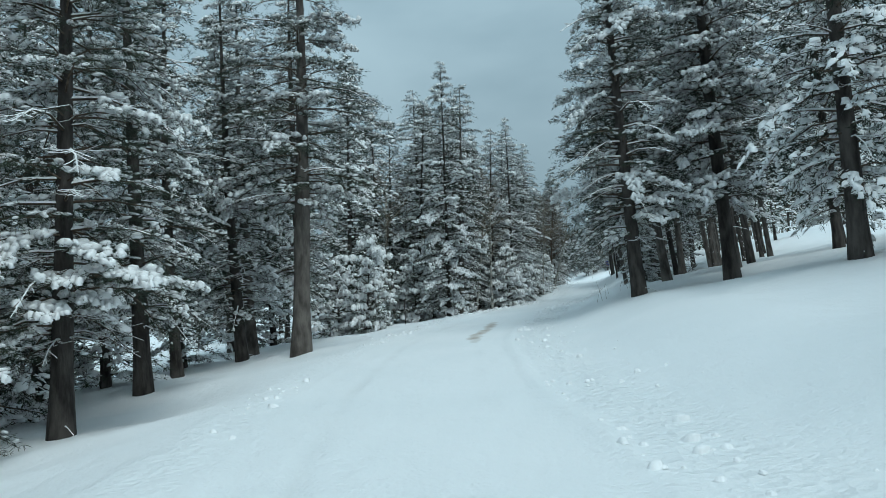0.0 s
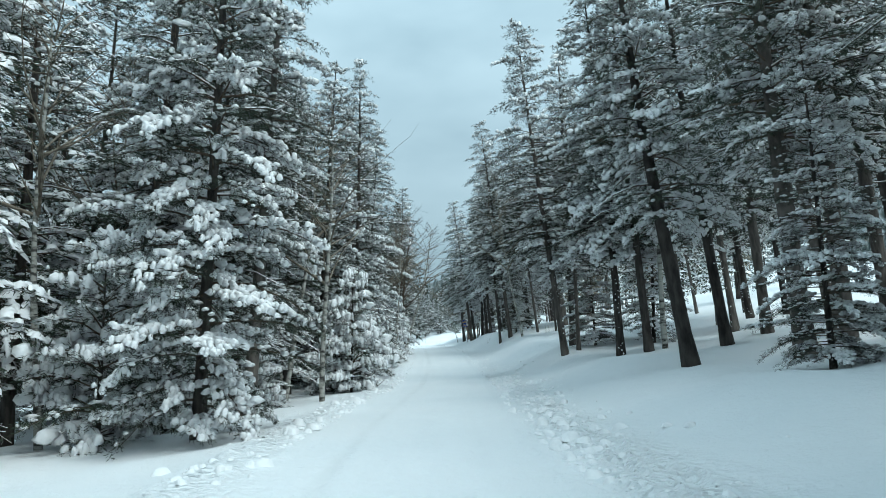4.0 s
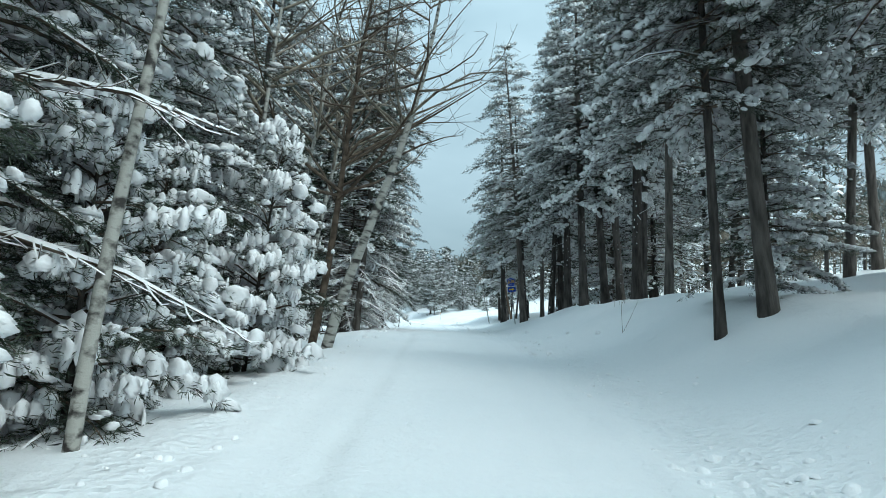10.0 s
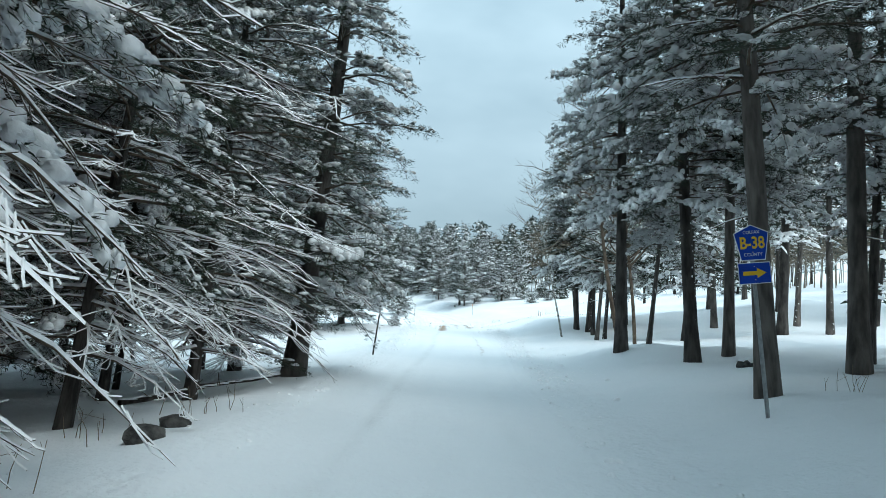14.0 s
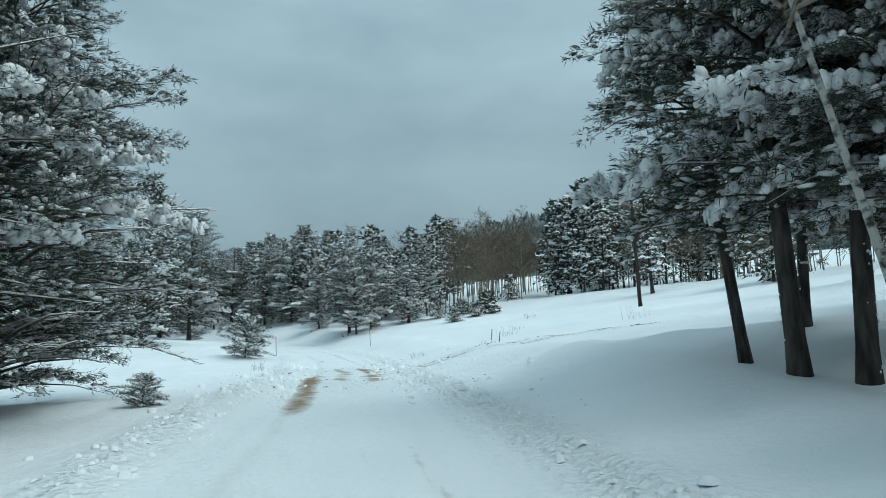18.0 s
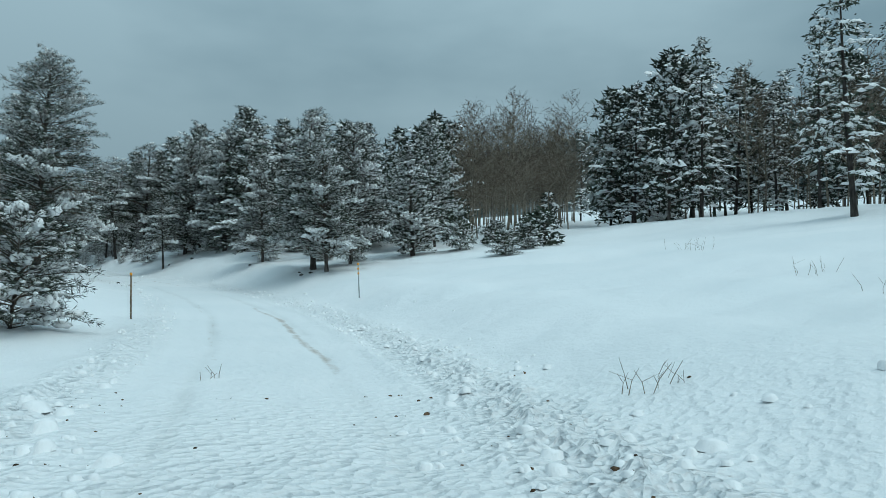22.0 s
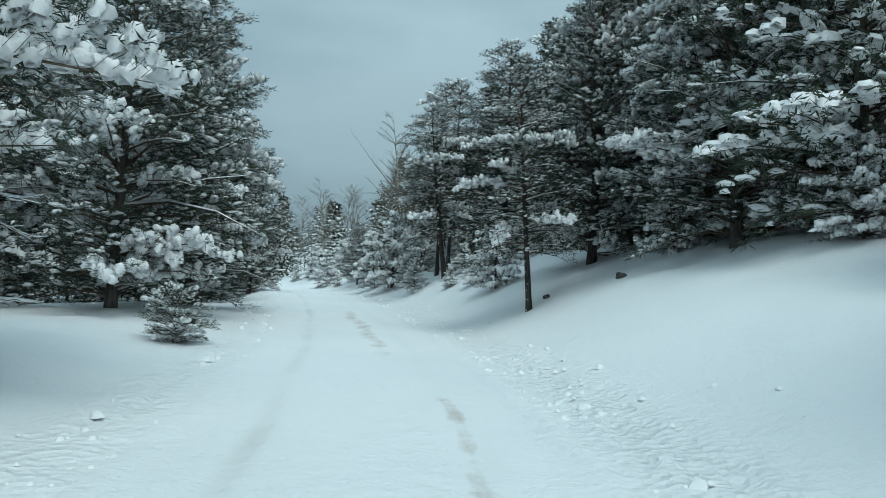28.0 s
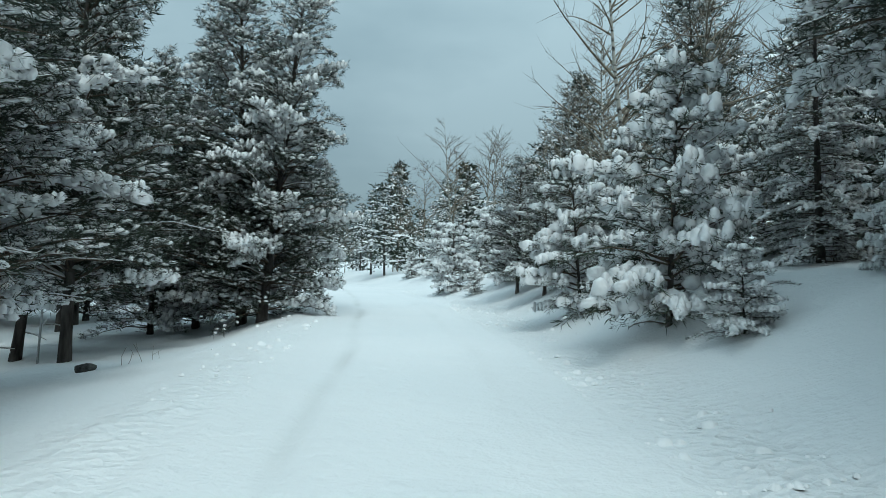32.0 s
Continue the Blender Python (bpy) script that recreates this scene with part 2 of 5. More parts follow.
def along(x, y):
    """Metres along the road, metres to its right, and the road's height there."""
    x, y = np.ravel(x).astype(float), np.ravel(y).astype(float)
    s, d, z = np.empty(len(x)), np.empty(len(x)), np.empty(len(x))
    for a in range(0, len(x), 4000):
        b = slice(a, a + 4000)
        k = ((x[b, None] - LINE[None, ::4, 0]) ** 2 + (y[b, None] - LINE[None, ::4, 1]) ** 2).argmin(1) * 4
        dx, dy = x[b] - LINE[k, 0], y[b] - LINE[k, 1]
        u = np.clip((dx * _t[k, 0] + dy * _t[k, 1]) / 0.5, -2, 2)
        fk = np.clip(k + u, 0, len(LINE) - 1)
        s[b] = fk * 0.5 - S0
        d[b] = dx * _t[k, 1] - dy * _t[k, 0]
        z[b] = np.interp(fk, np.arange(len(LINE)), LINE[:, 2])
    return s, d, z


def step(a, b, v):
    v = np.clip((v - a) / (b - a), 0, 1)
    return v * v * (3 - 2 * v)


def waves(x, y, size, seed):
    """A smooth unevenness between about -1 and 1."""
    r = np.random.RandomState(seed)
    out = 0
    for _ in range(7):
        a, p, f = r.uniform(0, 6.28), r.uniform(0, 6.28), r.uniform(0.6, 1.7) / size
        out = out + np.sin((x * np.cos(a) + y * np.sin(a)) * f * 6.28 + p)
    return out / 4.0


# bank heights (at 8 m) and slopes past it, by metres along the road
AT = [-60, 0, 20, 45, 70, 88, 100, 112, 122, 137, 150, 166, 175, 205, 225, 245, 270, 300, 340, 450]
RIGHT = [1, 1, 1.1, 1, 1.25, 1.67, 1.95, 2, 1.6, 0.9, 1.15, 0.5, 1.3, 1.25, 1.4, 1.65, 2, 1.9, 1.2, 1]
RISE = [0.1, 0.12, 0.165, 0.13, 0.12, 0.15, 0.16, 0.165, 0.13, 0.1, 0.07, 0.11, 0.15, 0.17, 0.16, 0.15, 0.13, 0.14, 0.15, 0.1]
LEFT = [-1.2, -1, -0.5, -0.3, -0.2, -0.32, -0.4, -0.455, -0.5, -0.5, -0.5, -0.3, -0.2, -0.2, 0.4, 0.5, 0.5, -0.9, -0.9, -0.5]
FALL = [-0.14, -0.12, -0.09, -0.06, -0.05, -0.05, -0.05, -0.05, -0.05, -0.05, -0.04, -0.035, -0.03, -0.01, 0, 0, -0.03, -0.1, -0.06, 0]

# how torn up the thrown snow is
TORN = [0.3, 0.3, 0.5, 1.5, 1.6, 0.94, 0.5, 0.445, 0.4, 0.4, 0.9, 1.3, 1.7, 1.5, 1, 0.8, 0.8, 0.6, 0.4, 0.3]


def land(x, y):
    """The ground's height, and how scraped and how packed the snow is."""
    x, y = np.ravel(x).astype(float), np.ravel(y).astype(float)
    s, d, z = along(x, y)
    r, l = np.maximum(d, 0), np.maximum(-d, 0)
    up = np.interp(s, AT, RIGHT) * step(2.8, 7.6, r)
    up += np.interp(s, AT, RISE) * 110 * np.tanh(np.maximum(r - 8, 0) / 110)
    up += np.interp(s, AT, LEFT) * step(2.8, 7.5, l) + np.interp(s, AT, FALL) * 50 * np.tanh(np.maximum(l - 7, 0) / 50)
    up += 0.9 * step(6.5, 11, r) * step(250, 261, s) * (1 - step(278, 292, s))
    up += 0.12 * np.maximum(r - 110, 0) + 0.05 * np.maximum(l - 90, 0)
    off = step(3.0, 6.0, np.abs(d))
    up += off * (0.16 * waves(x, y, 9, 1) + 0.06 * waves(x, y, 3, 2)) + 0.9 * step(14, 50, np.abs(d)) * waves(x, y, 40, 3)
    # narrow wheel tracks, a low shoulder that the plough blade leaves, and the snow it throws aside
    wob = d + 0.10 * waves(s, s, 19, 5) + 0.03 * waves(s, s, 4, 9)
    deep = (0.62 + 0.38 * waves(s, s, 13, 10)) * (0.75 + 0.45 * waves(x, y, 2.6, 14))
    rut = deep * (np.exp(-(((wob + 1.30) / 0.13) ** 2)) + (0.25 + 0.5 * step(176, 190, s) * (1 - step(228, 240, s))) * np.exp(-(((wob - 1.15) / 0.15) ** 2)))
    up += (1 - off) * (-0.055 * rut + 0.018 * waves(x, y, 1.3, 4))
    for at, tall in ((2.15, 0.06), (-2.3, 0.035)):
        up += tall * (0.75 + 0.4 * waves(x, y, 1.4, 12)) * np.exp(-(((wob - at) / 0.14) ** 2))
    thrown = np.exp(-(((d - 3.2) / 0.65) ** 2)) + 0.7 * np.exp(-(((d + 3.2) / 0.6) ** 2))
    up += thrown * (0.07 + 0.05 * waves(x, y, 1.1, 7) + 0.05 * waves(x, y, 0.5, 8)) * np.interp(s, AT, TORN)
    return z + up, s, d, rut, off


def mesh_of(name, verts, faces, mat, smooth=True, attrs=(), slots=None):
    """A mesh from vertices and faces (a list of polygons, or an array of triangles or quads)."""
    me = bpy.data.meshes.new(name)
    verts = np.ascontiguousarray(verts, np.float32)
    if isinstance(faces, list):
        size = np.array([len(f) for f in faces], np.int32)
        flat = np.array([i for f in faces for i in f], np.int32)
    else:
        size, flat = np.full(len(faces), faces.shape[1], np.int32), np.ascontiguousarray(faces, np.int32).ravel()
    me.vertices.add(len(verts))
    me.vertices.foreach_set("co", verts.ravel())
    me.loops.add(len(flat))
    me.loops.foreach_set("vertex_index", flat)
    me.polygons.add(len(size))
    me.polygons.foreach_set("loop_start", np.r_[0, np.cumsum(size)[:-1]].astype(np.int32))
    if slots is not None:
        me.polygons.foreach_set("material_index", np.asarray(slots, np.int32))
    for key, values in attrs:
        a = me.attributes.new(key, "FLOAT", "POINT")
        a.data.foreach_set("value", np.asarray(values, np.float32))
    for m in mat if isinstance(mat, (list, tuple)) else (mat,):
        me.materials.append(m)
    me.update(calc_edges=True)
    me.validate()
    if smooth:
        me.shade_smooth()
    return me


def build_ground():
    def lines(lo, hi, fine, far):
        a = np.arange(lo, hi, fine)
        g = np.cumsum(fine * 1.22 ** np.arange(1, 60))
        g = np.r_[g[g < far], far]
        return np.r_[(lo - g)[::-1], a, hi + g]

    # the sheet's lines follow the road, close together across it
    us = np.r_[np.arange(-4.4, 4.4, 0.11)]
    us = np.r_[np.arange(-12, -4.4, 0.35), us, np.arange(4.4, 20, 0.35)]
    g = np.cumsum(0.35 * 1.16 ** np.arange(1, 60))
    us = np.r_[(us[0] - g[g < 1500])[::-1], us, us[-1] + g[g < 1500]]
    ys = lines(-12, 320, 0.55, 1500.0)
    ys = np.r_[ys[ys < 184], np.arange(184, 208, 0.2), ys[ys > 208]]
    gu, gy = np.meshgrid(us, ys)
    gx = gu + np.interp(gy, LINE[:, 1], LINE[:, 0])
    xs = us
    z, s, d, rut, off = land(gx, gy)
    nx, ny = len(xs), len(ys)
    k = np.arange(nx * ny).reshape(ny, nx)
    faces = np.stack([k[:-1, :-1], k[:-1, 1:], k[1:, 1:], k[1:, :-1]], -1).reshape(-1, 4)
    dirt = scraped(s, d)
    packed = (1 - off) * (0.06 + (0.24 + 0.26 * step(140, 165, s)) * rut)
    me = mesh_of("ground", np.stack([gx.ravel(), gy.ravel(), z], 1), faces, GROUND, True, (("dirt", dirt), ("packed", packed), ("torn", torn(s, d))))
    return tagged(new("ground", me), "snow-covered forest floor and ploughed road bed", "ground", kind="structure")


def torn(s, d):
    """How churned the snow is: beside the blade's path and round the turn-off."""
    a = np.interp(s, AT, TORN) * (np.exp(-(((d - 3.1) / 0.75) ** 2)) + 0.7 * np.exp(-(((d + 3.0) / 0.6) ** 2)) + 0.15 * np.exp(-((d / 2.6) ** 2)))
    side = s - 196.5 + 0.55 * (d - 2) + 0.015 * (d - 2) ** 2
    a += step(1, 4, d) * (1 - step(16, 30, d)) * 1.0 * np.exp(-((side / 1.9) ** 2))
    a += 0.8 * step(178, 184, s) * (1 - step(200, 206, s)) * np.exp(-((d / 5.5) ** 2))
    return np.clip(a, 0, 1.6)


def scraped(s, d):
    """Where the road's earth is laid bare: along the wheel tracks on the open stretch, and at the turn-off."""
    w = d + 0.22 * waves(s, s, 15, 21) + 0.05 * waves(s, s, 3, 22)
    lane = lambda s0, s1, s2, s3, at, wide: step(s0, s1, s) * (1 - step(s2, s3, s)) * np.exp(-(((w - at) / wide) ** 2))
    a = 0.7 * lane(172, 176, 187, 194, -1.2, 0.45) + 0.42 * lane(150, 156, 168, 176, 1.1, 0.18)
    a += 0.24 * (lane(182, 188, 198, 203, 1.2, 0.45) + lane(182, 188, 196, 203, -0.1, 0.35))
    a += 0.42 * step(183, 187, s) * (1 - step(197, 202, s)) * np.exp(-(((d - 1.2) / 2.2) ** 2)) * (0.75 + 0.6 * waves(s, d * 1.6, 2.6, 24))
    a += 0.50 * lane(202, 210, 222, 232, 1.0, 0.20) + 0.36 * lane(204, 210, 226, 234, -1.25, 0.14)
    a += 0.55 * lane(20, 26, 34, 38, 0.8, 0.40)
    a += 0.42 * lane(240, 248, 256, 262, 0.9, 0.22) + 0.42 * lane(256, 264, 276, 286, 0.40, 0.50)
    # the side track that leaves to the right across the slope
    side = s - 196.5 + 0.55 * (d - 2) + 0.06 * (d - 2) ** 2 * 0.25
    far = step(2, 4, d) * (1 - step(13, 19, d))
    a += far * (0.5 + 0.25 * waves(s, d, 3, 23)) * (np.exp(-(((side - 1.0) / 0.45) ** 2)) + np.exp(-(((side + 1.2) / 0.45) ** 2)))
    return a


def height(x, y):
    return float(land([x], [y])[0][0])


def part(name, me, parent, label=""):
    ob = new(name, me)
    ob.parent = parent
    return tagged(ob, label)


def tube(path, radii, sides=8, cap=True):
    """Vertices and faces of a round stem along a path."""
    path, radii = np.asarray(path, float), np.asarray(radii, float)
    t = np.gradient(path, axis=0)
    t /= np.linalg.norm(t, axis=1)[:, None] + 1e-9
    ref = np.where(np.abs(t[:, 2:3]) > 0.9, np.array([[1.0, 0, 0]]), np.array([[0, 0, 1.0]]))
    u = np.cross(t, ref)
    u /= np.linalg.norm(u, axis=1)[:, None] + 1e-9
    v = np.cross(t, u)
    a = np.arange(sides) * 2 * np.pi / sides
    ring = np.cos(a)[None, :, None] * u[:, None] + np.sin(a)[None, :, None] * v[:, None]
    verts = (path[:, None] + ring * radii[:, None, None]).reshape(-1, 3)
    n = len(path)
    faces = [[i * sides + j, i * sides + (j + 1) % sides, (i + 1) * sides + (j + 1) % sides, (i + 1) * sides + j] for i in range(n - 1) for j in range(sides)]
    if cap:
        faces.append(list(range((n - 1) * sides, n * sides)))
    return verts, faces


def merge(pieces):
    verts, faces, k = [], [], 0
    for v, f in pieces:
        verts.append(v)
        faces += [[i + k for i in q] for q in f]
        k += len(v)
    return np.vstack(verts), faces


def pads(at, out, size, r, sides=6):
    """Loaves of snow, one at each place, long way along out: a dome with a slumped rim."""
    n = len(at)
    side = np.stack([-out[:, 1], out[:, 0], 0 * out[:, 0]], 1)
    a = np.arange(sides) * 2 * np.pi / sides
    wob = r.uniform(0.7, 1.25, (n, 2, sides))
    rows = []
    for k, (rad, up) in enumerate(((0.66, 0.30), (0.95, -0.32))):
        q = rad * wob[:, k]
        rows.append(at[:, None] + out[:, None] * (np.cos(a) * q * size[:, 0:1])[..., None] + side[:, None] * (np.sin(a) * q * size[:, 1:2])[..., None]
                    + np.array([0, 0, 1.0]) * (up * size[:, 2:3] * r.uniform(0.6, 1.4, (n, sides)))[..., None])
    top = at + np.array([0, 0, 1.0]) * 0.5 * size[:, 2:3]
    verts = np.concatenate([top[:, None], rows[0], rows[1]], 1)
    j, m = np.arange(sides), (np.arange(sides) + 1) % sides
    tri = np.concatenate([np.stack([0 * j, 1 + j, 1 + m], 1),
                          np.stack([1 + j, 1 + sides + j, 1 + sides + m], 1), np.stack([1 + j, 1 + sides + m, 1 + m], 1)])
    faces = (np.arange(n)[:, None, None] * (1 + 2 * sides) + tri[None]).reshape(-1, 3)
    return verts.reshape(-1, 3), faces


def blobs(at, out, size, r, sides=5):
    """Rounded lumps of snow, one at each place, long way along out."""
    n = len(at)
    out = out * np.array([1, 1, 0.5])
    side = np.stack([-out[:, 1], out[:, 0], 0 * out[:, 0]], 1)
    side /= np.linalg.norm(side, axis=1)[:, None] + 1e-9
    up = np.array([0, 0, 1.0])
    a = np.arange(sides) * 2 * np.pi / sides
    wob = r.uniform(0.78, 1.22, (n, sides))
    rows = [(at + up * 0.62 * size[:, 2:3])[:, None]]
    for k, (rad, lift) in enumerate(((0.70, 0.40), (1.0, -0.08), (0.60, -0.46))):
        q, b = rad * wob * r.uniform(0.9, 1.1, (n, sides)), a + 0.6 * k
        rows.append(at[:, None] + out[:, None] * (np.cos(b) * q * size[:, 0:1])[..., None] + side[:, None] * (np.sin(b) * q * size[:, 1:2])[..., None]
                    + up * (lift * size[:, 2:3] * r.uniform(0.8, 1.2, (n, sides)))[..., None])
    j, m = np.arange(sides), (np.arange(sides) + 1) % sides
    tri = [np.stack([0 * j, 1 + j, 1 + m], 1)]
    for k in (0, 1):
        o = 1 + k * sides
        tri += [np.stack([o + j, o + sides + j, o + sides + m], 1), np.stack([o + j, o + sides + m, o + m], 1)]
    tri = np.concatenate(tri)
    return np.concatenate(rows, 1).reshape(-1, 3), (np.arange(n)[:, None, None] * (1 + 3 * sides) + tri[None]).reshape(-1, 3)


def fingers(at, out, size, r):
    """Slumped fingers of snow, each lying along out from its place: a ridge that droops to a blunt tip."""
    n = len(at)
    side = np.stack([-out[:, 1], out[:, 0], 0 * out[:, 0]], 1)
    side /= np.linalg.norm(side, axis=1)[:, None] + 1e-9
    up, (l, w, h) = np.array([0, 0, 1.0]), (size[:, k:k + 1] for k in range(3))
    j = lambda a, b: r.uniform(a, b, (n, 1))
    verts = np.stack([
        at - out * l * j(0.0, 0.25) + up * h * j(0.0, 0.3),
        at + out * l * j(0.15, 0.35) + side * w * j(0.6, 1.1) - up * h * j(0.15, 0.5),
        at + out * l * j(0.15, 0.35) - side * w * j(0.6, 1.1) - up * h * j(0.15, 0.5),
        at + out * l * j(0.35, 0.5) + up * h * j(0.5, 0.9),
        at + out * l * j(0.7, 0.85) + side * w * j(0.6, 1.1) - up * h * j(0.4, 0.8),
        at + out * l * j(0.7, 0.85) - side * w * j(0.6, 1.1) - up * h * j(0.4, 0.8),
        at + out * l * j(0.85, 1.0) + up * h * j(0.0, 0.4),
        at + out * l * j(1.0, 1.12) - up * h * j(0.6, 1.1)], 1)
    tri = np.array([(0, 3, 1), (0, 2, 3), (1, 3, 4), (3, 2, 5), (3, 6, 4), (3, 5, 6), (6, 7, 4), (6, 5, 7)])
    return verts.reshape(-1, 3), (np.arange(n)[:, None, None] * 8 + tri[None]).reshape(-1, 3)


def sprays(at, out, length, width, r, count, loose=0.05):
    """Pointed tufts of needles round each place, fanned forward along out."""
    n = len(at)
    at, out, length = np.repeat(at, count, 0), np.repeat(out, count, 0), np.repeat(length, count)
    m = n * count
    way = out * r.uniform(0.1, 1.0, (m, 1)) + r.normal(0, 0.55, (m, 3)) * np.array([1, 1, 0.6]) + np.array([0, 0, -0.12])
    way /= np.linalg.norm(way, axis=1)[:, None] + 1e-9
    side = np.cross(way, r.normal(0, 1, (m, 3)))
    side /= np.linalg.norm(side, axis=1)[:, None] + 1e-9
    reach = (length * r.uniform(0.6, 1.3, m))[:, None]
    w = reach * width * r.uniform(0.7, 1.3, (m, 1))
    root = at + r.normal(0, loose, (m, 3))
    verts = np.stack([root + side * w * 0.35 + way * reach * 0.1, root + way * reach * r.uniform(0.3, 0.7, (m, 1)) - side * w * 1.25, root + way * reach], 1).reshape(-1, 3)
    return verts, np.arange(3 * m).reshape(-1, 3)


def conifer(seed, tall, wide, clear, droop=0.35, rise=0.1, round_top=0.0, whorl=0.5, per=6, heavy=0.3, dusty=0.4, bare=0.0, stub=0.5, girth=None, bark=None,
            brush=False, fan=0.42, thick=0.085, lump=1.0, dust=1.0, few=1.0, detail=1.0, near=True):
    """Meshes of one conifer that stands at the origin: trunk, branches, crown and snow. Its boughs are flat fans of twigs, some with a shelf of snow.
    clear: where the crown begins (share of the height); round_top: 0 a spire, 1 a rounded crown; bare: share of needleless low boughs;
    heavy: share of boughs that carry a shelf; dusty: share of other twigs with a little snow; brush: needles in tufts at the twig ends."""
    r = np.random.RandomState(seed)
    girth = girth or 0.0092 * tall + 0.02
    zs = np.linspace(-0.4, tall, 13)
    bend = r.normal(0, 0.010 * tall, (2,))
    path = np.stack([bend[0] * np.sin(zs / tall * 2.2), bend[1] * np.sin(zs / tall * 2.6), zs], 1)
    rad = girth * (1 - np.clip(zs, 0, None) / tall * 0.96) ** 0.85
    rad[0] *= 1.35
    trunk = tube(path, rad * r.uniform(0.94, 1.06, 13), 10)
    axis = lambda z: np.stack([np.interp(z, zs, path[:, 0]), np.interp(z, zs, path[:, 1]), z], -1)
    limbs, strips, ribs = [], [], []
    root, tip_way, reach, laden = [], [], [], []
    shelf_at, shelf_way, shelf_size = [], [], []
    up_ = np.array([0, 0, 1.0])

    def limb(pts, rad0, lined=True):
        limbs.append(tube(pts, np.linspace(rad0, 0.003, len(pts)), 3, False))
        t = pts[-1] - pts[0]
        if not (near and lined) or abs(t[2]) > 0.75 * np.hypot(t[0], t[1]):
            return
        w = np.linspace(rad0, 0.004, len(pts))[:, None] * 1.05 + 0.004
        side = np.cross(t, up_)
        side /= np.linalg.norm(side) + 1e-9
        lift = up_ * (w * 1.1)
        v = np.concatenate([pts + side * w + lift * 0.3, pts + lift * 1.7, pts - side * w + lift * 0.3])
        n = len(pts)
        strips.append((v, [[i + k * n, i + 1 + k * n, i + 1 + (k + 1) * n, i + (k + 1) * n] for k in (0, 1) for i in range(n - 1)]))

    z = clear * tall
    while z < tall * 0.985:
        u = (z - clear * tall) / (tall * (1 - clear))
        spire, dome = (1 - u) ** 0.85, np.sqrt(max(0.0, 1 - u**2.2)) * (0.75 + 0.25 * min(1, u * 4))
        far = wide * ((1 - round_top) * spire + round_top * dome) * (0.6 + 0.4 * min(1, u * 6 + 0.35))
        n = max(3, int(round(per * few * (0.6 + 0.4 * (1 - u)))))
        turn = r.uniform(0, 6.28)
        for k in range(n):
            az = turn + k * 6.283 / n + r.normal(0, 0.3)
            L = (far * r.uniform(0.55, 1.18) + 0.12) * (0.5 if r.rand() < 0.16 else 1)
            way = np.array([np.cos(az), np.sin(az), 0])
            across = np.array([-way[1], way[0], 0])
            p0 = axis(np.array([z + r.uniform(-0.5, 0.5) * whorl]))[0]
            up, dr = (rise + 0.35 * u) * r.uniform(0.5, 1.5), droop * r.uniform(0.5, 1.5)
            curl = r.normal(0, 0.08)
            on = lambda q: p0 + way * L * q + across * L * curl * q * q + up_ * L * (up * q - dr * q * q)
            pts = np.stack([on(q) for q in (0, 0.33, 0.67, 1.0)])
            dead = r.rand() < bare * (1 - u * 1.6)
            limb(pts, 0.010 + 0.010 * L, dead or r.rand() < 0.3)
            if dead:
                for _ in range(int(4 + 5 * L)):
                    q, sg = r.uniform(0.15, 0.97), r.choice([-1, 1])
                    c = on(q)
                    l2 = min(0.9, L * (1.05 - q) * r.uniform(0.25, 0.6) + 0.12)
                    d2 = way * r.uniform(0.5, 1.0) + across * sg * r.uniform(0.25, 0.9) + up_ * (up - 1.6 * dr * q - 0.1)
                    sway = across * r.normal(0, 0.12) * l2 + up_ * r.uniform(0.0, 0.14) * l2
                    limb(np.stack([c, c + d2 * l2 * 0.35 - sway * 0.6, c + d2 * l2 * 0.7 - sway * 0.5, c + d2 * l2 + sway]), 0.006)
                continue
            load = r.rand() < heavy * (1.15 - 0.5 * u)
            m = max(3, int(L * 4.6 * detail))
            for q in np.linspace(0.22, 1.0, m) ** 0.9:
                for sg in (-1, 1) if q < 0.97 else (0,):
                    if r.rand() < 0.12:
                        continue
                    l2 = min(0.95, (fan * L * (1.02 - q) ** 0.7 + 0.14) * r.uniform(0.65, 1.2))
                    o = way * r.uniform(0.55, 0.95) + across * (sg + 0.0) * r.uniform(0.6, 0.95) + up_ * (0.6 * up - 1.0 * dr * q + r.normal(0, 0.12) + (0.22 if brush else -0.04))
                    root.append(on(q))
                    tip_way.append(o / np.linalg.norm(o))
                    reach.append(l2)
                    laden.append(load)
            if load:
                # snow lies along the bough itself, from a little way out to its tip
                j = max(2, int(L * 3.4 * min(1.0, detail + 0.1)))
                for q in np.linspace(0.28, 0.98, j) + r.normal(0, 0.03, j):
                    a, b = on(q), on(min(1.0, q + 0.08))
                    shelf_at.append(a + up_ * 0.03 + across * r.normal(0, 0.04 + 0.05 * L * max(0.0, 1 - q)))
                    shelf_way.append((b - a) / (np.linalg.norm(b - a) + 1e-9))
                    shelf_size.append((L * 0.75 / j * r.uniform(0.9, 1.7), (0.06 + 0.05 * L * max(0.0, 1.1 - q)) * r.uniform(0.7, 1.25), thick * r.uniform(0.7, 1.7)))
        z += whorl * r.uniform(0.7, 1.3) * (1.0 if u < 0.75 else 0.7)
    # dead stubs below the crown
    for _ in range(int(stub * 26 * clear)):
        zz, az, L = r.uniform(0.1, 1) * clear * tall, r.uniform(0, 6.28), r.uniform(0.3, 1.3)
        p0, way = axis(np.array([zz]))[0], np.array([np.cos(az), np.sin(az), r.uniform(-0.3, 0.15)])
        limb(np.stack([p0, p0 + way * L * 0.5, p0 + way * L + np.array([0, 0, -0.1 * L])]), 0.015)
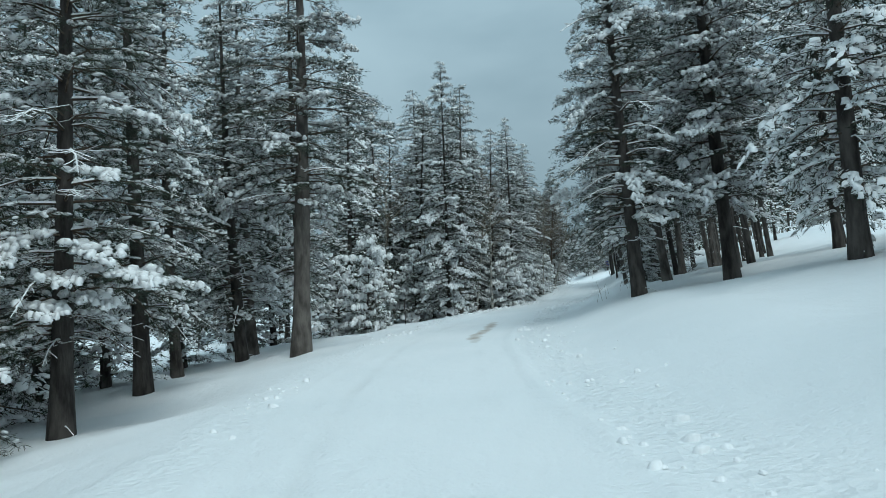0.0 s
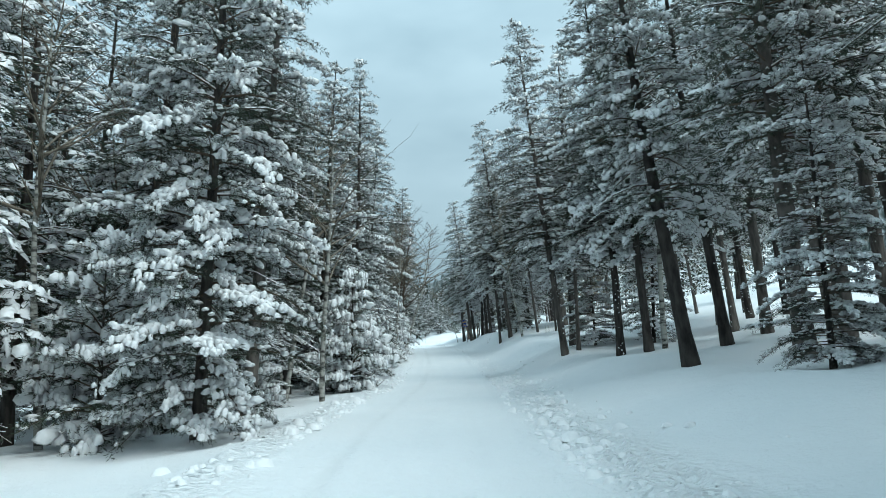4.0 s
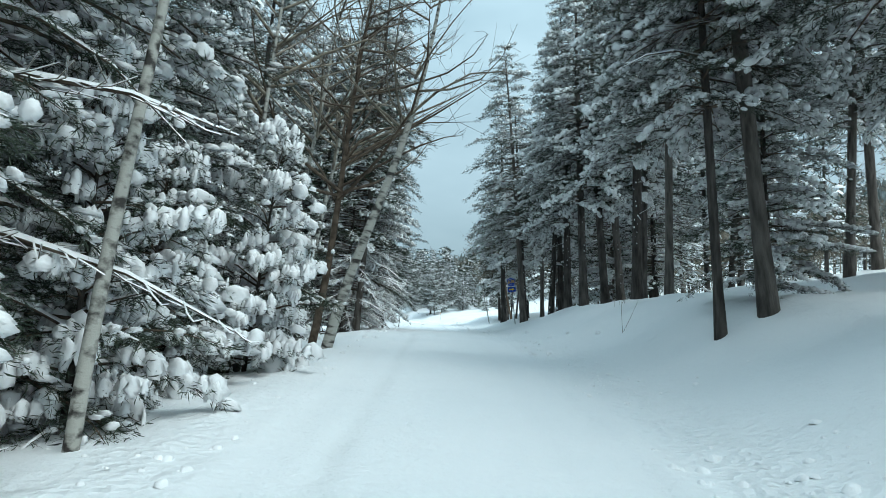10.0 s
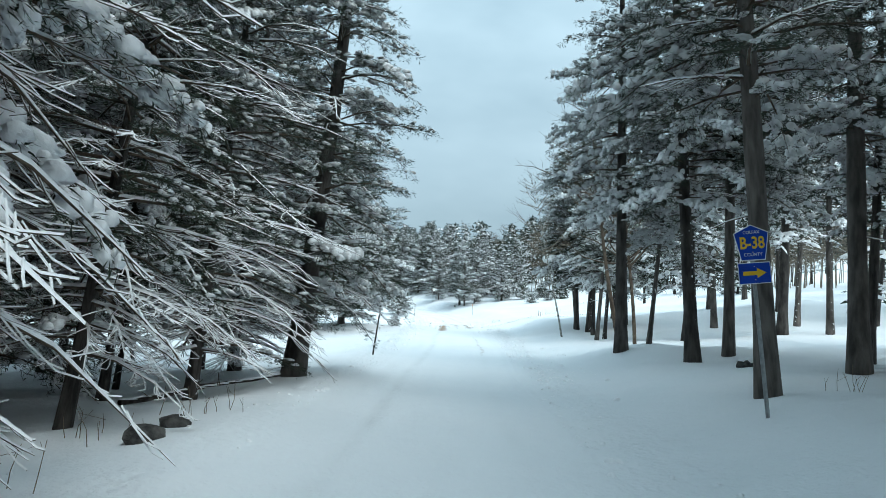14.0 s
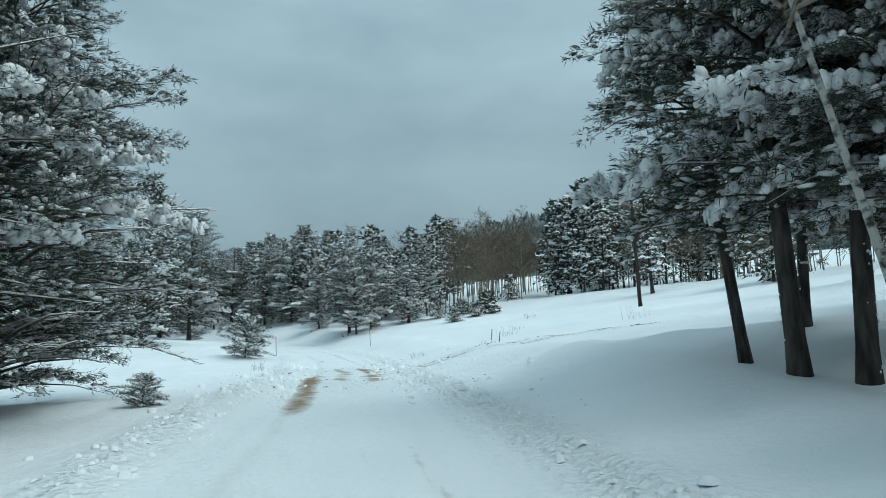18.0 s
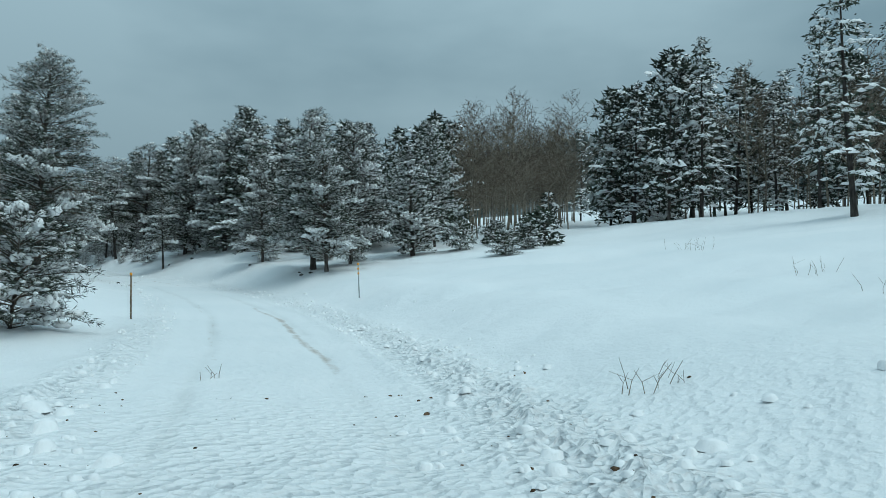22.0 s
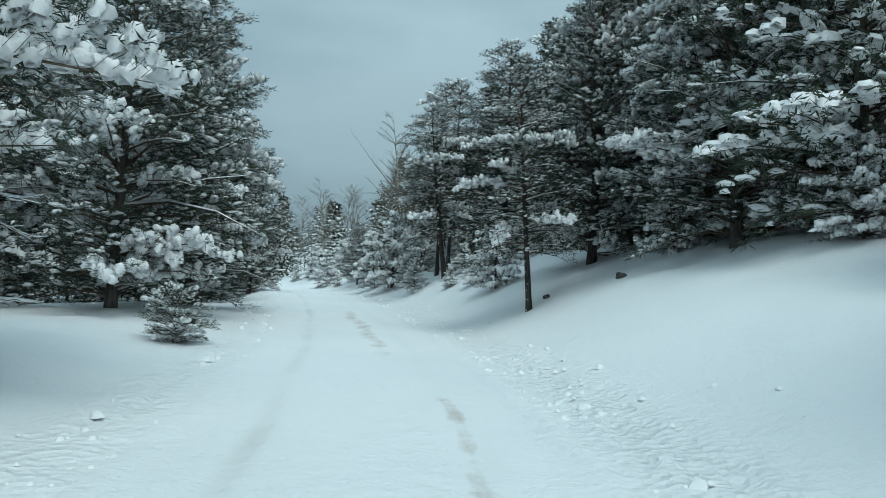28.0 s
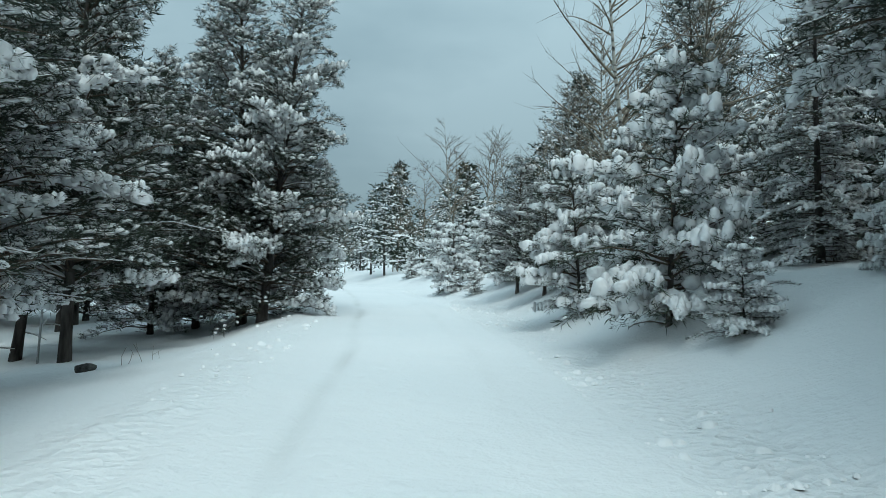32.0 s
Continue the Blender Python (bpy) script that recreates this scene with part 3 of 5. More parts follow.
    root, way, reach, laden = np.array(root), np.array(tip_way), np.array(reach), np.array(laden)
    n = len(root)
    # needles along each twig
    gap = (0.17 if brush else 0.135) / detail
    count = np.maximum(2 if near else 1, (reach / gap).astype(int))
    who = np.repeat(np.arange(n), count)
    first = np.r_[0, np.cumsum(count)[:-1]]
    spot = (np.arange(len(who)) - first[who] + 0.5) / count[who]
    spot = 0.45 + 0.6 * spot if brush else 0.08 + 0.97 * spot
    sag = np.stack([0 * spot, 0 * spot, (0.10 if brush else -0.10) * reach[who] * spot**2], 1)
    at = root[who] + way[who] * (reach[who] * spot)[:, None] + sag
    size = (0.185 if brush else 0.15) / detail**0.85
    needles = sprays(at, way[who], np.full(len(at), size) * r.uniform(0.8, 1.2, len(at)), (0.058 if detail > 0.9 else 0.085) if near else 0.17, r, (9 if detail > 0.9 else 7) if near else 4, 0.025 / detail)
    # twigs
    if near:
        side = np.cross(way, up_)
        tv = np.stack([root - side * 0.006, root + side * 0.006, root + way * reach[:, None] * 0.9], 1).reshape(-1, 3)
        ribs = [(tv, [[3 * i, 3 * i + 1, 3 * i + 2] for i in range(n)])]
    # snow: lumps on each twig of a laden bough, a patch on many of the others
    two = np.repeat(np.arange(n), np.where(laden, 3 if detail > 0.9 else 2, 1))
    full, m = laden[two], len(two)
    q = np.where(full, r.uniform(0.0, 0.85, m), r.uniform(0.05, 0.6, m))
    long = np.minimum(np.where(full, r.uniform(0.2, 0.42, m), r.uniform(0.28, 0.6, m)) * reach[two], 0.26 / detail**0.8)
    broad = np.where(full, r.uniform(0.045, 0.10, m), r.uniform(0.034, 0.085, m)) / detail**0.8
    tall_ = np.where(full, thick * r.uniform(0.6, 1.5, m), r.uniform(0.03, 0.06, m) / detail**0.5)
    if brush:
        q, long, broad, tall_ = q * 0.7 + 0.3, long * 1.05, broad * 1.12, tall_ * 1.0
    broad, tall_ = broad * lump, tall_ * lump
    keep = r.rand(m) < np.where(full, 0.94, dusty * dust * 0.78)
    lift = np.array([0, 0, 0.035 if near else 0.05])
    base, out = root[two] + way[two] * (reach[two] * q)[:, None] + lift, way[two]
    base, out, ext = [base[keep]], [out[keep]], [np.stack([long, broad, tall_], 1)[keep]]
    if shelf_at:
        base.append(np.array(shelf_at) + lift * 0.4), out.append(np.array(shelf_way)), ext.append(np.array(shelf_size))
    base, out, ext = np.vstack(base), np.vstack(out), np.vstack(ext)
    base = base + r.normal(0, 0.035, base.shape) * np.array([1, 1, 0.4])
    out = out + r.normal(0, 0.22, out.shape) * np.array([1, 1, 0.4])
    out /= np.linalg.norm(out, axis=1)[:, None]
    if near:
        lv, lf = (blobs if detail > 0.9 else pads)(base + out * ext[:, :1] * 0.45, out, ext * np.array([0.66, 1.2, 1.35]), r, 5)
    else:
        lv, lf = fingers(base, out, ext, r)
    if near:
        # snow driven into the bark on one side of the stem
        m = 24
        zz, az = r.uniform(0.02, 0.45, m) ** 1.3 * tall, r.uniform(0, 6.28) + r.normal(0, 0.45, m)
        rr = np.interp(zz, zs, rad)
        away = np.stack([np.cos(az), np.sin(az), 0 * az], 1)
        bits = r.uniform(0.012, 0.04, m)
        stuck = pads(axis(zz) + away * rr[:, None], np.stack([-away[:, 1], away[:, 0], 0 * az], 1), np.stack([bits, bits * 0.5, bits * 2.2], 1), r, 5)
        lv, lf = np.vstack([lv, stuck[0]]), np.vstack([lf, stuck[1] + len(lv)])
    if strips:
        sv, sf = merge(strips)
        sf, b = np.array(sf), len(lv)
        lv, lf = np.vstack([lv, sv]), np.vstack([lf, sf[:, [0, 1, 2]] + b, sf[:, [0, 2, 3]] + b])
    return {"trunk": (*trunk, bark or BARK), "branchwork": (*merge(limbs + ribs), TWIG), "crown": (*needles, NEEDLE), "snow_load": (lv, lf, SNOW)}


def rooted(name, parts):
    """An Empty with the given meshes as its parts."""
    tree = new(name)
    for key, (v, f, mat) in parts.items():
        ob = part(key, mesh_of(key, v, f, mat, key != "crown"), tree)
        if key != "trunk":
            tagged(ob, kind="stuff")
    return tree


def aspen(seed, tall, girth, lean=0.05, twigs=34, crown=0.45, thin=False, dark=False):
    """A bare aspen: pale leaning stem with dark scars, upswept branches and fine twigs."""
    r = np.random.RandomState(seed)
    zs = np.linspace(-0.4, tall, 12)
    w = r.uniform(0, 6.28)
    path = np.stack([lean * zs + 0.12 * np.sin(zs * 0.5 + w), 0.1 * np.sin(zs * 0.4 + 2 * w), zs], 1)
    trunk = tube(path, girth * (1 - np.clip(zs, 0, None) / tall * 0.93), 5 if thin else 9)
    limbs, fine = [], []
    for k in range(twigs):
        z = tall * (crown + (0.97 - crown) * r.rand())
        p0 = np.array([np.interp(z, zs, path[:, 0]), np.interp(z, zs, path[:, 1]), z])
        az, L = r.uniform(0, 6.28), (tall - z) * 0.45 * r.uniform(0.5, 1.2) + 0.5
        way = np.array([np.cos(az), np.sin(az), r.uniform(0.45, 1.1)])
        us = np.linspace(0, 1, 5)
        bend = r.normal(0, 0.10 * L, 3)
        pts = p0 + way * (L * us)[:, None] + bend * (np.sin(us * 3.1))[:, None]
        limbs.append(tube(pts[::2 if thin else 1], np.linspace(0.012 + 0.010 * L, 0.006, 5)[::2 if thin else 1], 3 if thin else 4, False))
        for _ in range(9):
            q = r.uniform(0.25, 1)
            c = p0 + way * L * q + bend * np.sin(q * 3.1)
            dd = way * r.uniform(0.2, 0.7) + r.normal(0, 0.5, 3)
            l2 = r.uniform(0.3, 0.8) * (0.4 + 0.25 * L)
            mid = c + dd * l2 * 0.5 + r.normal(0, 0.04, 3)
            if thin:
                fine.append((np.stack([c - way * 0.02, c + way * 0.02, c + dd * l2 * 1.3]), [[0, 1, 2]]))
            else:
                fine.append(tube(np.stack([c, mid, c + dd * l2]), [0.009, 0.006, 0.003], 3, False))
    skin = GROVE if thin else TWIG if dark else ASPEN
    return {"trunk": (*trunk, skin), "branchwork": (*merge(limbs), GROVE if skin is ASPEN else skin), "twigwork": (*merge(fine), TWIG)}


build_ground()
# ---------------------------------------------------------------- trees
NEAR, MID, FAR = {}, {}, {}
for level, gap, more in ((NEAR, 1.0, {"detail": 1.0}), (MID, 1.12, {"detail": 0.62, "lump": 1.4, "dust": 0.8}), (FAR, 1.9, {"detail": 0.21, "near": False, "lump": 1.7, "few": 0.75})):
    level["fir"] = [conifer(11, 18, 2.8, 0.17, 0.42, 0.12, 0.30, 0.50 * gap, 7, 0.42, 0.80, **more),
                    conifer(12, 18, 3.1, 0.30, 0.36, 0.08, 0.35, 0.54 * gap, 7, 0.36, 0.72, bark=PALE_BARK, bare=0.15, **more),
                    conifer(13, 18, 2.8, 0.11, 0.46, 0.14, 0.25, 0.48 * gap, 7, 0.42, 0.80, bare=0.35, **more),
                    conifer(16, 18, 2.9, 0.27, 0.40, 0.10, 0.35, 0.50 * gap, 7, 0.36, 0.75, bare=0.1, **more)]
    level["skirt"] = [conifer(14, 18, 3.4, 0.025, 0.44, 0.10, 0.25, 0.50 * gap, 7, 0.44, 0.78, bare=0.2, **more),
                      conifer(15, 18, 3.1, 0.04, 0.40, 0.12, 0.30, 0.48 * gap, 7, 0.50, 0.80, **more)]
    level["pine"] = [conifer(21, 12, 3.4, 0.10, 0.30, 0.46, 0.35, 0.36 * gap, 9, 0.15, 0.90, bark=PALE_BARK, brush=True, thick=0.11, bare=0.1, **more),
                     conifer(22, 12, 3.5, 0.13, 0.28, 0.40, 0.30, 0.37 * gap, 9, 0.16, 0.90, brush=True, thick=0.11, bare=0.12, **more),
                     conifer(23, 12, 3.2, 0.04, 0.34, 0.42, 0.25, 0.35 * gap, 9, 0.18, 0.92, brush=True, thick=0.11, **more)]
    level["stemmed"] = [conifer(25, 12, 3.2, 0.24, 0.30, 0.18, 0.45, 0.42 * gap, 8, 0.18, 0.66, stub=0.1, girth=0.20, brush=True, thick=0.13, **more),
                        conifer(26, 12, 2.9, 0.28, 0.30, 0.16, 0.40, 0.46 * gap, 8, 0.38, 0.50, stub=0.1, girth=0.165, thick=0.15, **more)]
    level["bare"] = [conifer(31, 18, 3.9, 0.06, 0.32, 0.02, 0.25, 0.40 * gap, 8, 0.40, 0.6, bare=0.80, bark=PALE_BARK, **more),
                     conifer(32, 18, 3.5, 0.08, 0.36, 0.04, 0.25, 0.40 * gap, 8, 0.36, 0.6, bare=0.90, **more)]
    more = {**more, "lump": more.get("lump", 1.0) * 0.95}
    level["young"] = [conifer(41, 4, 1.45, 0.05, 0.36, 0.36, 0.40, 0.27 * gap, 7, 0.60, 0.75, stub=0, girth=0.05, fan=0.36, thick=0.13, **more),
                      conifer(42, 4, 1.65, 0.04, 0.30, 0.30, 0.50, 0.28 * gap, 7, 0.55, 0.75, stub=0, girth=0.055, fan=0.36, thick=0.13, **more)]
    level["bush"] = [conifer(43, 3.2, 1.75, 0.03, 0.24, 0.42, 0.60, 0.25 * gap, 9, 0.16, 0.62, stub=0, girth=0.05, fan=0.36, thick=0.11, brush=True, **more)]
NEAR["broad"] = MID["broad"] = [conifer(27, 15, 5.7, 0.07, 0.20, 0.26, 0.40, 0.42, 10, 0.10, 1.0, bark=PALE_BARK, brush=True, thick=0.12, bare=0.25),
                                conifer(28, 15, 5.4, 0.04, 0.24, 0.28, 0.35, 0.40, 10, 0.11, 1.0, brush=True, thick=0.12, bare=0.15)]
NEAR["aspen"] = MID["aspen"] = FAR["aspen"] = [aspen(51, 13, 0.12), aspen(52, 13, 0.10, 0.07), aspen(53, 13, 0.11, 0.12, crown=0.35)]
FAR["aspen"] = [aspen(54, 13, 0.085, 0.02, 46, 0.28, True), aspen(55, 13, 0.075, 0.04, 42, 0.25, True), aspen(56, 13, 0.065, -0.02, 44, 0.22, True)]
REACH = {"snag": 1.0, "skirt": 4.2, "fir": 2.0, "pine": 3.4, "broad": 4.2, "stemmed": 2.6, "bare": 3.9, "young": 2.1, "bush": 2.0, "aspen": 1.0}
NEAR["snag"] = MID["snag"] = FAR["snag"] = [aspen(57, 13, 0.13, 0.09, 40, 0.3, dark=True), aspen(58, 13, 0.11, 0.05, 40, 0.35, dark=True)]
TALL = {"snag": 13, "skirt": 18, "fir": 18, "pine": 12, "broad": 15, "stemmed": 12, "bare": 18, "young": 4, "bush": 3.2, "aspen": 13}
LABEL = {
    "fir": ("tall dark fir with snow-laden drooping boughs standing in deep snow", "conifer"),
    "skirt": ("dark fir clothed with snowy boughs down to the ground", "conifer"),
    "pine": ("bushy dark green pine with clumps of snow on its boughs", "pine"),
    "broad": ("broad old pine with dark tufted boughs flecked with snow", "pine"),
    "stemmed": ("pine with a clear dark stem and snow heaped on its boughs", "pine"),
    "bare": ("old conifer with bare grey lower branches lined with snow", "conifer"),
    "young": ("young bushy conifer heaped with fresh snow beside the road", "young conifer"),
    "bush": ("low rounded dark green pine flecked with snow in the clearing", "young pine"),
    "snag": ("leafless grey-brown tree leaning beside the snowy road", "bare tree"),
    "aspen": ("leafless aspen with pale dark-scarred bark standing in the snow", "aspen"),
}
NAME = {"skirt": "fir_tree", "fir": "fir_tree", "pine": "pine_tree", "broad": "pine_tree", "stemmed": "pine_tree", "bare": "bare_limbed_conifer", "young": "young_conifer", "bush": "young_pine", "aspen": "aspen_tree", "snag": "bare_tree"}
rnd = random.Random(5)
MADE, USED, TREES = {}, set(), []


def stand(kind, x, y, tall, stem=None, tip=None, turn=None, lean=1.5, pick=None):
    """Set one tree of a kind at a place, with that height; stem: its thickness; tip: degrees by which it leans to the road's right."""
    s, d, _ = along([x], [y])
    level = NEAR if abs(d[0]) < 10.5 else MID if abs(d[0]) < 24 else FAR
    n = rnd.randrange(len(level[kind])) if pick is None else pick
    if kind == "pine" and 245 < s[0] < 290 and d[0] < 0 and pick is None:
        n = 2  # boughs down to the ground
    if kind == "fir" and 50 < s[0] < 150 and d[0] > 0 and pick is None:
        n = 1 if n < 2 else 3  # clear stems on the uphill side
    k = tall / TALL[kind]
    b = k ** 0.75 * rnd.uniform(0.9, 1.12)
    b = max(0.3, min(b, (abs(d[0]) - 1.5) / REACH[kind]))
    if tip is None:
        tip = np.interp(s[0], [0, 40, 60, 100, 150, 240], [0, 1.2, 4, 2.5, 2, 1]) * (-1 if d[0] > 0 else 0.8) + rnd.gauss(0, 1.3)
    i = int(np.clip((s[0] + S0) * 2, 0, len(_t) - 1))
    lie = Matrix.Rotation(radians(tip), 4, Vector((*_t[i], 0)))
    turn = rnd.uniform(0, 360) if turn is None else turn
    m = Matrix.Translation((x, y, height(x, y) - 0.06)) @ lie @ pose(0, 0, 0, rnd.gauss(0, lean), rnd.gauss(0, lean), turn) @ Matrix.Diagonal((b, b, k, 1))
    key = (kind, id(level), n)
    if key not in MADE:
        MADE[key] = rooted(NAME[kind], level[kind][n])
        tagged(MADE[key], *LABEL[kind], group="roadside " + NAME[kind].replace("_", " ") + "s")
    t = copy_thing(MADE[key], m) if key in USED else MADE[key]
    USED.add(key)
    t.matrix_basis = m
    for c in t.children:
        if c.name.startswith("trunk"):
            f = 1.0
            if stem:
                v = level[kind][n]["trunk"][0]
                sides = len(v) // (13 if kind not in ("aspen", "snag") else 12)
                ring = v[sides:2 * sides]
                f = stem / 2.45 / b / np.linalg.norm(ring - ring.mean(0), axis=1).mean()
            c.scale = (f, f, 1)
    TREES.append((x, y))
    return t


# the trees along the road, stretch by stretch: place, height, and the stem's thickness where it shows
STANDS = []
# the start, downhill side
STANDS.append(("fir", [(-8.5, 15.5, 18.5, 0.57, None, None, 2), (-9.3, 21.5, 19.0, 0.62, None, None, 2), (-6.0, 28.2, 20.5, 0.88, 2.5, None, 1), (-9.1, 30.9, 17.0, 0.60, None, None, 2),
                       (-10.9, 28.3, 18.0, 0.50), (-10.3, 36.8, 19.0, 0.70), (-7.7, 37.2, 20.0, 0.75, None, None, 2), (0.7, 61.6, 20.0, 0.59)]))
# the start, uphill side
STANDS.append(("fir", [(6.9, 26.8, 19.0, 0.60, 0, None, 2), (10.6, 27.4, 19.5, 0.66, 1, None, 0), (11.3, 20.0, 19.0, 0.64, 0, None, 2), (12.5, 42.0, 19.0, 0.62), (16.1, 40.9, 19.0, 0.62),
                       (14.2, 50.0, 18.5, 0.60), (16.2, 50.8, 18.0, 0.58), (14.0, 54.7, 17.5, 0.55), (19.0, 52.0, 19.0, 0.5), (22.0, 54.0, 18.0, 0.45)]))
STANDS.append(("stemmed", [(9.0, 36.0, 15.0, 0.30, -3, None, 0)]))
STANDS.append(("young", [(-5.4, 44.8, 5.8), (-7.4, 46.6, 5.0), (-2.8, 54.6, 5.2), (-5.6, 50.6, 4.4), (-1.6, 57.6, 4.6), (0.9, 64.0, 3.6)]))
STANDS.append(("skirt", [(-12.6, 18.4, 16.0), (-12.0, 24.8, 17.0), (-10.6, 12.6, 15.0), (-12.4, 33.0, 17.0), (-0.3, 52.7, 19.0), (-3.0, 58.9, 18.4), (-9.1, 63.6, 18.8), (-11.0, 44.0, 18.0), (-7.4, 52.5, 19.5), (-2.9, 66.0, 20.0)]))
STANDS.append(("aspen", [(-4.6, 56.0, 13.5, 0.26, 3), (-3.6, 59.6, 12.5, 0.22, 4), (3.6, 64.6, 12.6, 0.28, 7), (2.3, 67.3, 14.0, 0.27, 5), (2.1, 73.1, 13.0, 0.18, 4), (1.0, 70.0, 13.0, 0.2, 3), (19.0, 64.1, 15.0, 0.32, -5)]))
# first bend
STANDS.append(("fir", [(17.6, 66.0, 18.9, 0.44), (18.1, 64.3, 19.5, 0.47), (18.7, 65.2, 16.0, 0.25), (20.0, 64.2, 15.0, 0.22), (25.3, 67.9, 19.0, 0.46), (17.3, 71.8, 20.0, 0.45, -5, None, 1), (18.3, 72.2, 15.0, 0.28),
                       (20.9, 78.6, 20.5, 0.58, -3), (26.2, 78.2, 19.0, 0.52), (18.4, 59.0, 18.5, 0.5), (22.9, 62.4, 19.0, 0.6), (2.5, 74.0, 18.0, 0.38), (4.2, 75.0, 19.0, 0.47),
                       (27.1, 80.3, 12.0, 0.17), (32.8, 82.6, 16.0, 0.29), (25.2, 87.4, 16.5, 0.26), (24.7, 88.9, 18.0, 0.27), (24.9, 90.8, 14.0, 0.2), (30.5, 73.5, 19.0, 0.5)]))
STANDS.append(("young", [(5.3, 69.5, 5.6), (4.6, 72.0, 4.4), (6.2, 76.0, 3.0), (8.0, 86.0, 5.5), (7.4, 81.6, 4.0)]))
STANDS.append(("bare", [(-0.6, 63.2, 18.5, 0.4), (0.2, 67.8, 18.0, 0.35)]))
STANDS.append(("skirt", [(20.4, 74.4, 9.5, 0.17, -1, None, 1), (22.4, 71.2, 12.5, 0.25, -1, None, 1), (24.6, 99.6, 10.0, 0.2, -1, None, 1), (12.6, 47.4, 8.0, 0.16, 0, None, 1), (2.5, 78.8, 19.5), (6.6, 79.2, 21.0, 0.45), (3.0, 82.5, 20.0), (6.3, 88.0, 21.0)]))
# straight
STANDS.append(("fir", [(25.1, 95.4, 19.0, 0.27), (23.4, 97.9, 21.0, 0.44), (22.5, 98.2, 18.0, 0.26), (29.9, 94.9, 19.0, 0.45), (28.3, 96.6, 20.0, 0.60), (27.2, 103.0, 19.5, 0.4), (31.5, 101.0, 18.0, 0.5),
                       (27.6, 111.7, 21.0, 0.50, -4), (30.7, 117.1, 19.0, 0.45), (27.9, 117.7, 19.0, 0.48), (29.8, 119.3, 19.5, 0.5), (31.5, 121.0, 20.0, 0.55), (28.7, 121.7, 18.5, 0.5), (30.6, 127.4, 19.0, 0.45),
                       (38.4, 123.7, 18.0, 0.4), (38.8, 121.0, 19.0, 0.45), (33.8, 112.0, 19.0, 0.5), (34.2, 106.5, 18.0, 0.45), (26.0, 106.4, 18.0, 0.34)]))
STANDS.append(("aspen", [(22.6, 92.7, 15.5, 0.26, -2), (15.1, 105.2, 13.5, 0.38, 10, 20), (13.2, 108.2, 14.5, 0.25, 6), (14.3, 112.0, 14.0, 0.26, 6), (10.5, 97.0, 15.0, 0.24, 5), (11.8, 93.0, 14.0, 0.2, 4), (12.4, 103.4, 14.0, 0.22, 6)]))
STANDS.append(("snag", [(14.5, 107.2, 14.0, 0.30, 8)]))
STANDS.append(("young", [(11.2, 94.6, 4.6), (13.0, 100.2, 5.0), (11.4, 97.6, 4.0), (12.6, 105.6, 5.2), (12.6, 111.2, 5.4), (13.6, 115.0, 4.0), (10.9, 107.6, 4.8)]))
STANDS.append(("skirt", [(8.2, 89.4, 20.0, 0.38), (9.2, 93.6, 20.5, 0.3), (10.2, 99.6, 20.0), (9.6, 104.2, 18.0), (11.9, 116.0, 19.0)]))
# by the sign
STANDS.append(("fir", [(17.2, 120.4, 20.0, 0.40, 2, None, 1), (17.0, 136.9, 16.0, 0.24), (16.4, 140.4, 15.0, 0.18), (20.9, 140.3, 18.5, 0.70, 2, None, 2), (17.6, 146.0, 18.0, 0.4, 2, None, 2),
                       (29.5, 126.3, 19.0, 0.40, -3), (34.2, 135.6, 19.0, 0.6), (40.1, 135.7, 18.0, 0.45), (30.0, 132.9, 20.5, 0.52, -4), (32.9, 141.0, 19.0, 0.5),
                       (36.3, 142.6, 17.0, 0.37), (34.7, 142.0, 19.0, 0.44, -4), (32.3, 145.0, 19.0, 0.52, -5), (33.5, 145.3, 12.0, 0.22), (36.7, 158.3, 13.0, 0.27), (37.4, 158.9, 12.0, 0.25)]))
STANDS.append(("bare", [(34.2, 128.4, 20.0, 0.60, 1, None, 0), (38.1, 133.9, 19.0, 0.55, 0, None, 1), (34.4, 122.6, 19.0, 0.45, 0, None, 1), (16.6, 121.2, 17.0, 0.24, 2), (17.5, 124.5, 18.0, 0.31, 4), (16.8, 126.3, 19.5, 0.44, 3), (14.6, 129.6, 18.3, 0.45), (14.6, 133.9, 18.3, 0.42), (18.7, 137.6, 17.0, 0.34, 2, None, 1), (19.0, 143.8, 18.0, 0.40, 2, None, 0), (17.6, 132.6, 17.0, 0.30, 2, None, 1), (15.4, 124.2, 18.0, 0.36), (13.6, 138.5, 19.0, 0.4)]))
STANDS.append(("snag", [(35.4, 152.3, 12.5, 0.27, -14), (36.6, 153.4, 12.0, 0.22, -11)]))
# the clearing's edge
STANDS.append(("fir", [(48.6, 155.1, 19.9), (44.9, 153.9, 19.0, 0.6), (40.4, 155.3, 18.0, 0.55), (54.7, 159.0, 17.0), (50.5, 160.5, 20.0), (59.5, 160.2, 19.4), (46.1, 162.4, 18.0, 0.5), (52.4, 165.1, 17.3), (49.0, 168.1, 18.0), (71.1, 164.2, 17.7), (63.7, 166.8, 16.4), (72.4, 169.7, 20.1), (58.9, 179.4, 19.9), (101.3, 180.1, 16.5)]))
STANDS.append(("broad", [(18.9, 166.5, 14.9, 0.48, None, None, 1), (21.2, 172.0, 14.2, 0.6, None, None, 0), (23.3, 176.4, 15.5, 0.6, 0, None, 1), (27.0, 247.8, 16.0, 0.60, 3, None, 0)]))
STANDS.append(("aspen", [(35.6, 161.0, 10.0, 0.14, -8), (64.9, 160.4, 14.3)]))
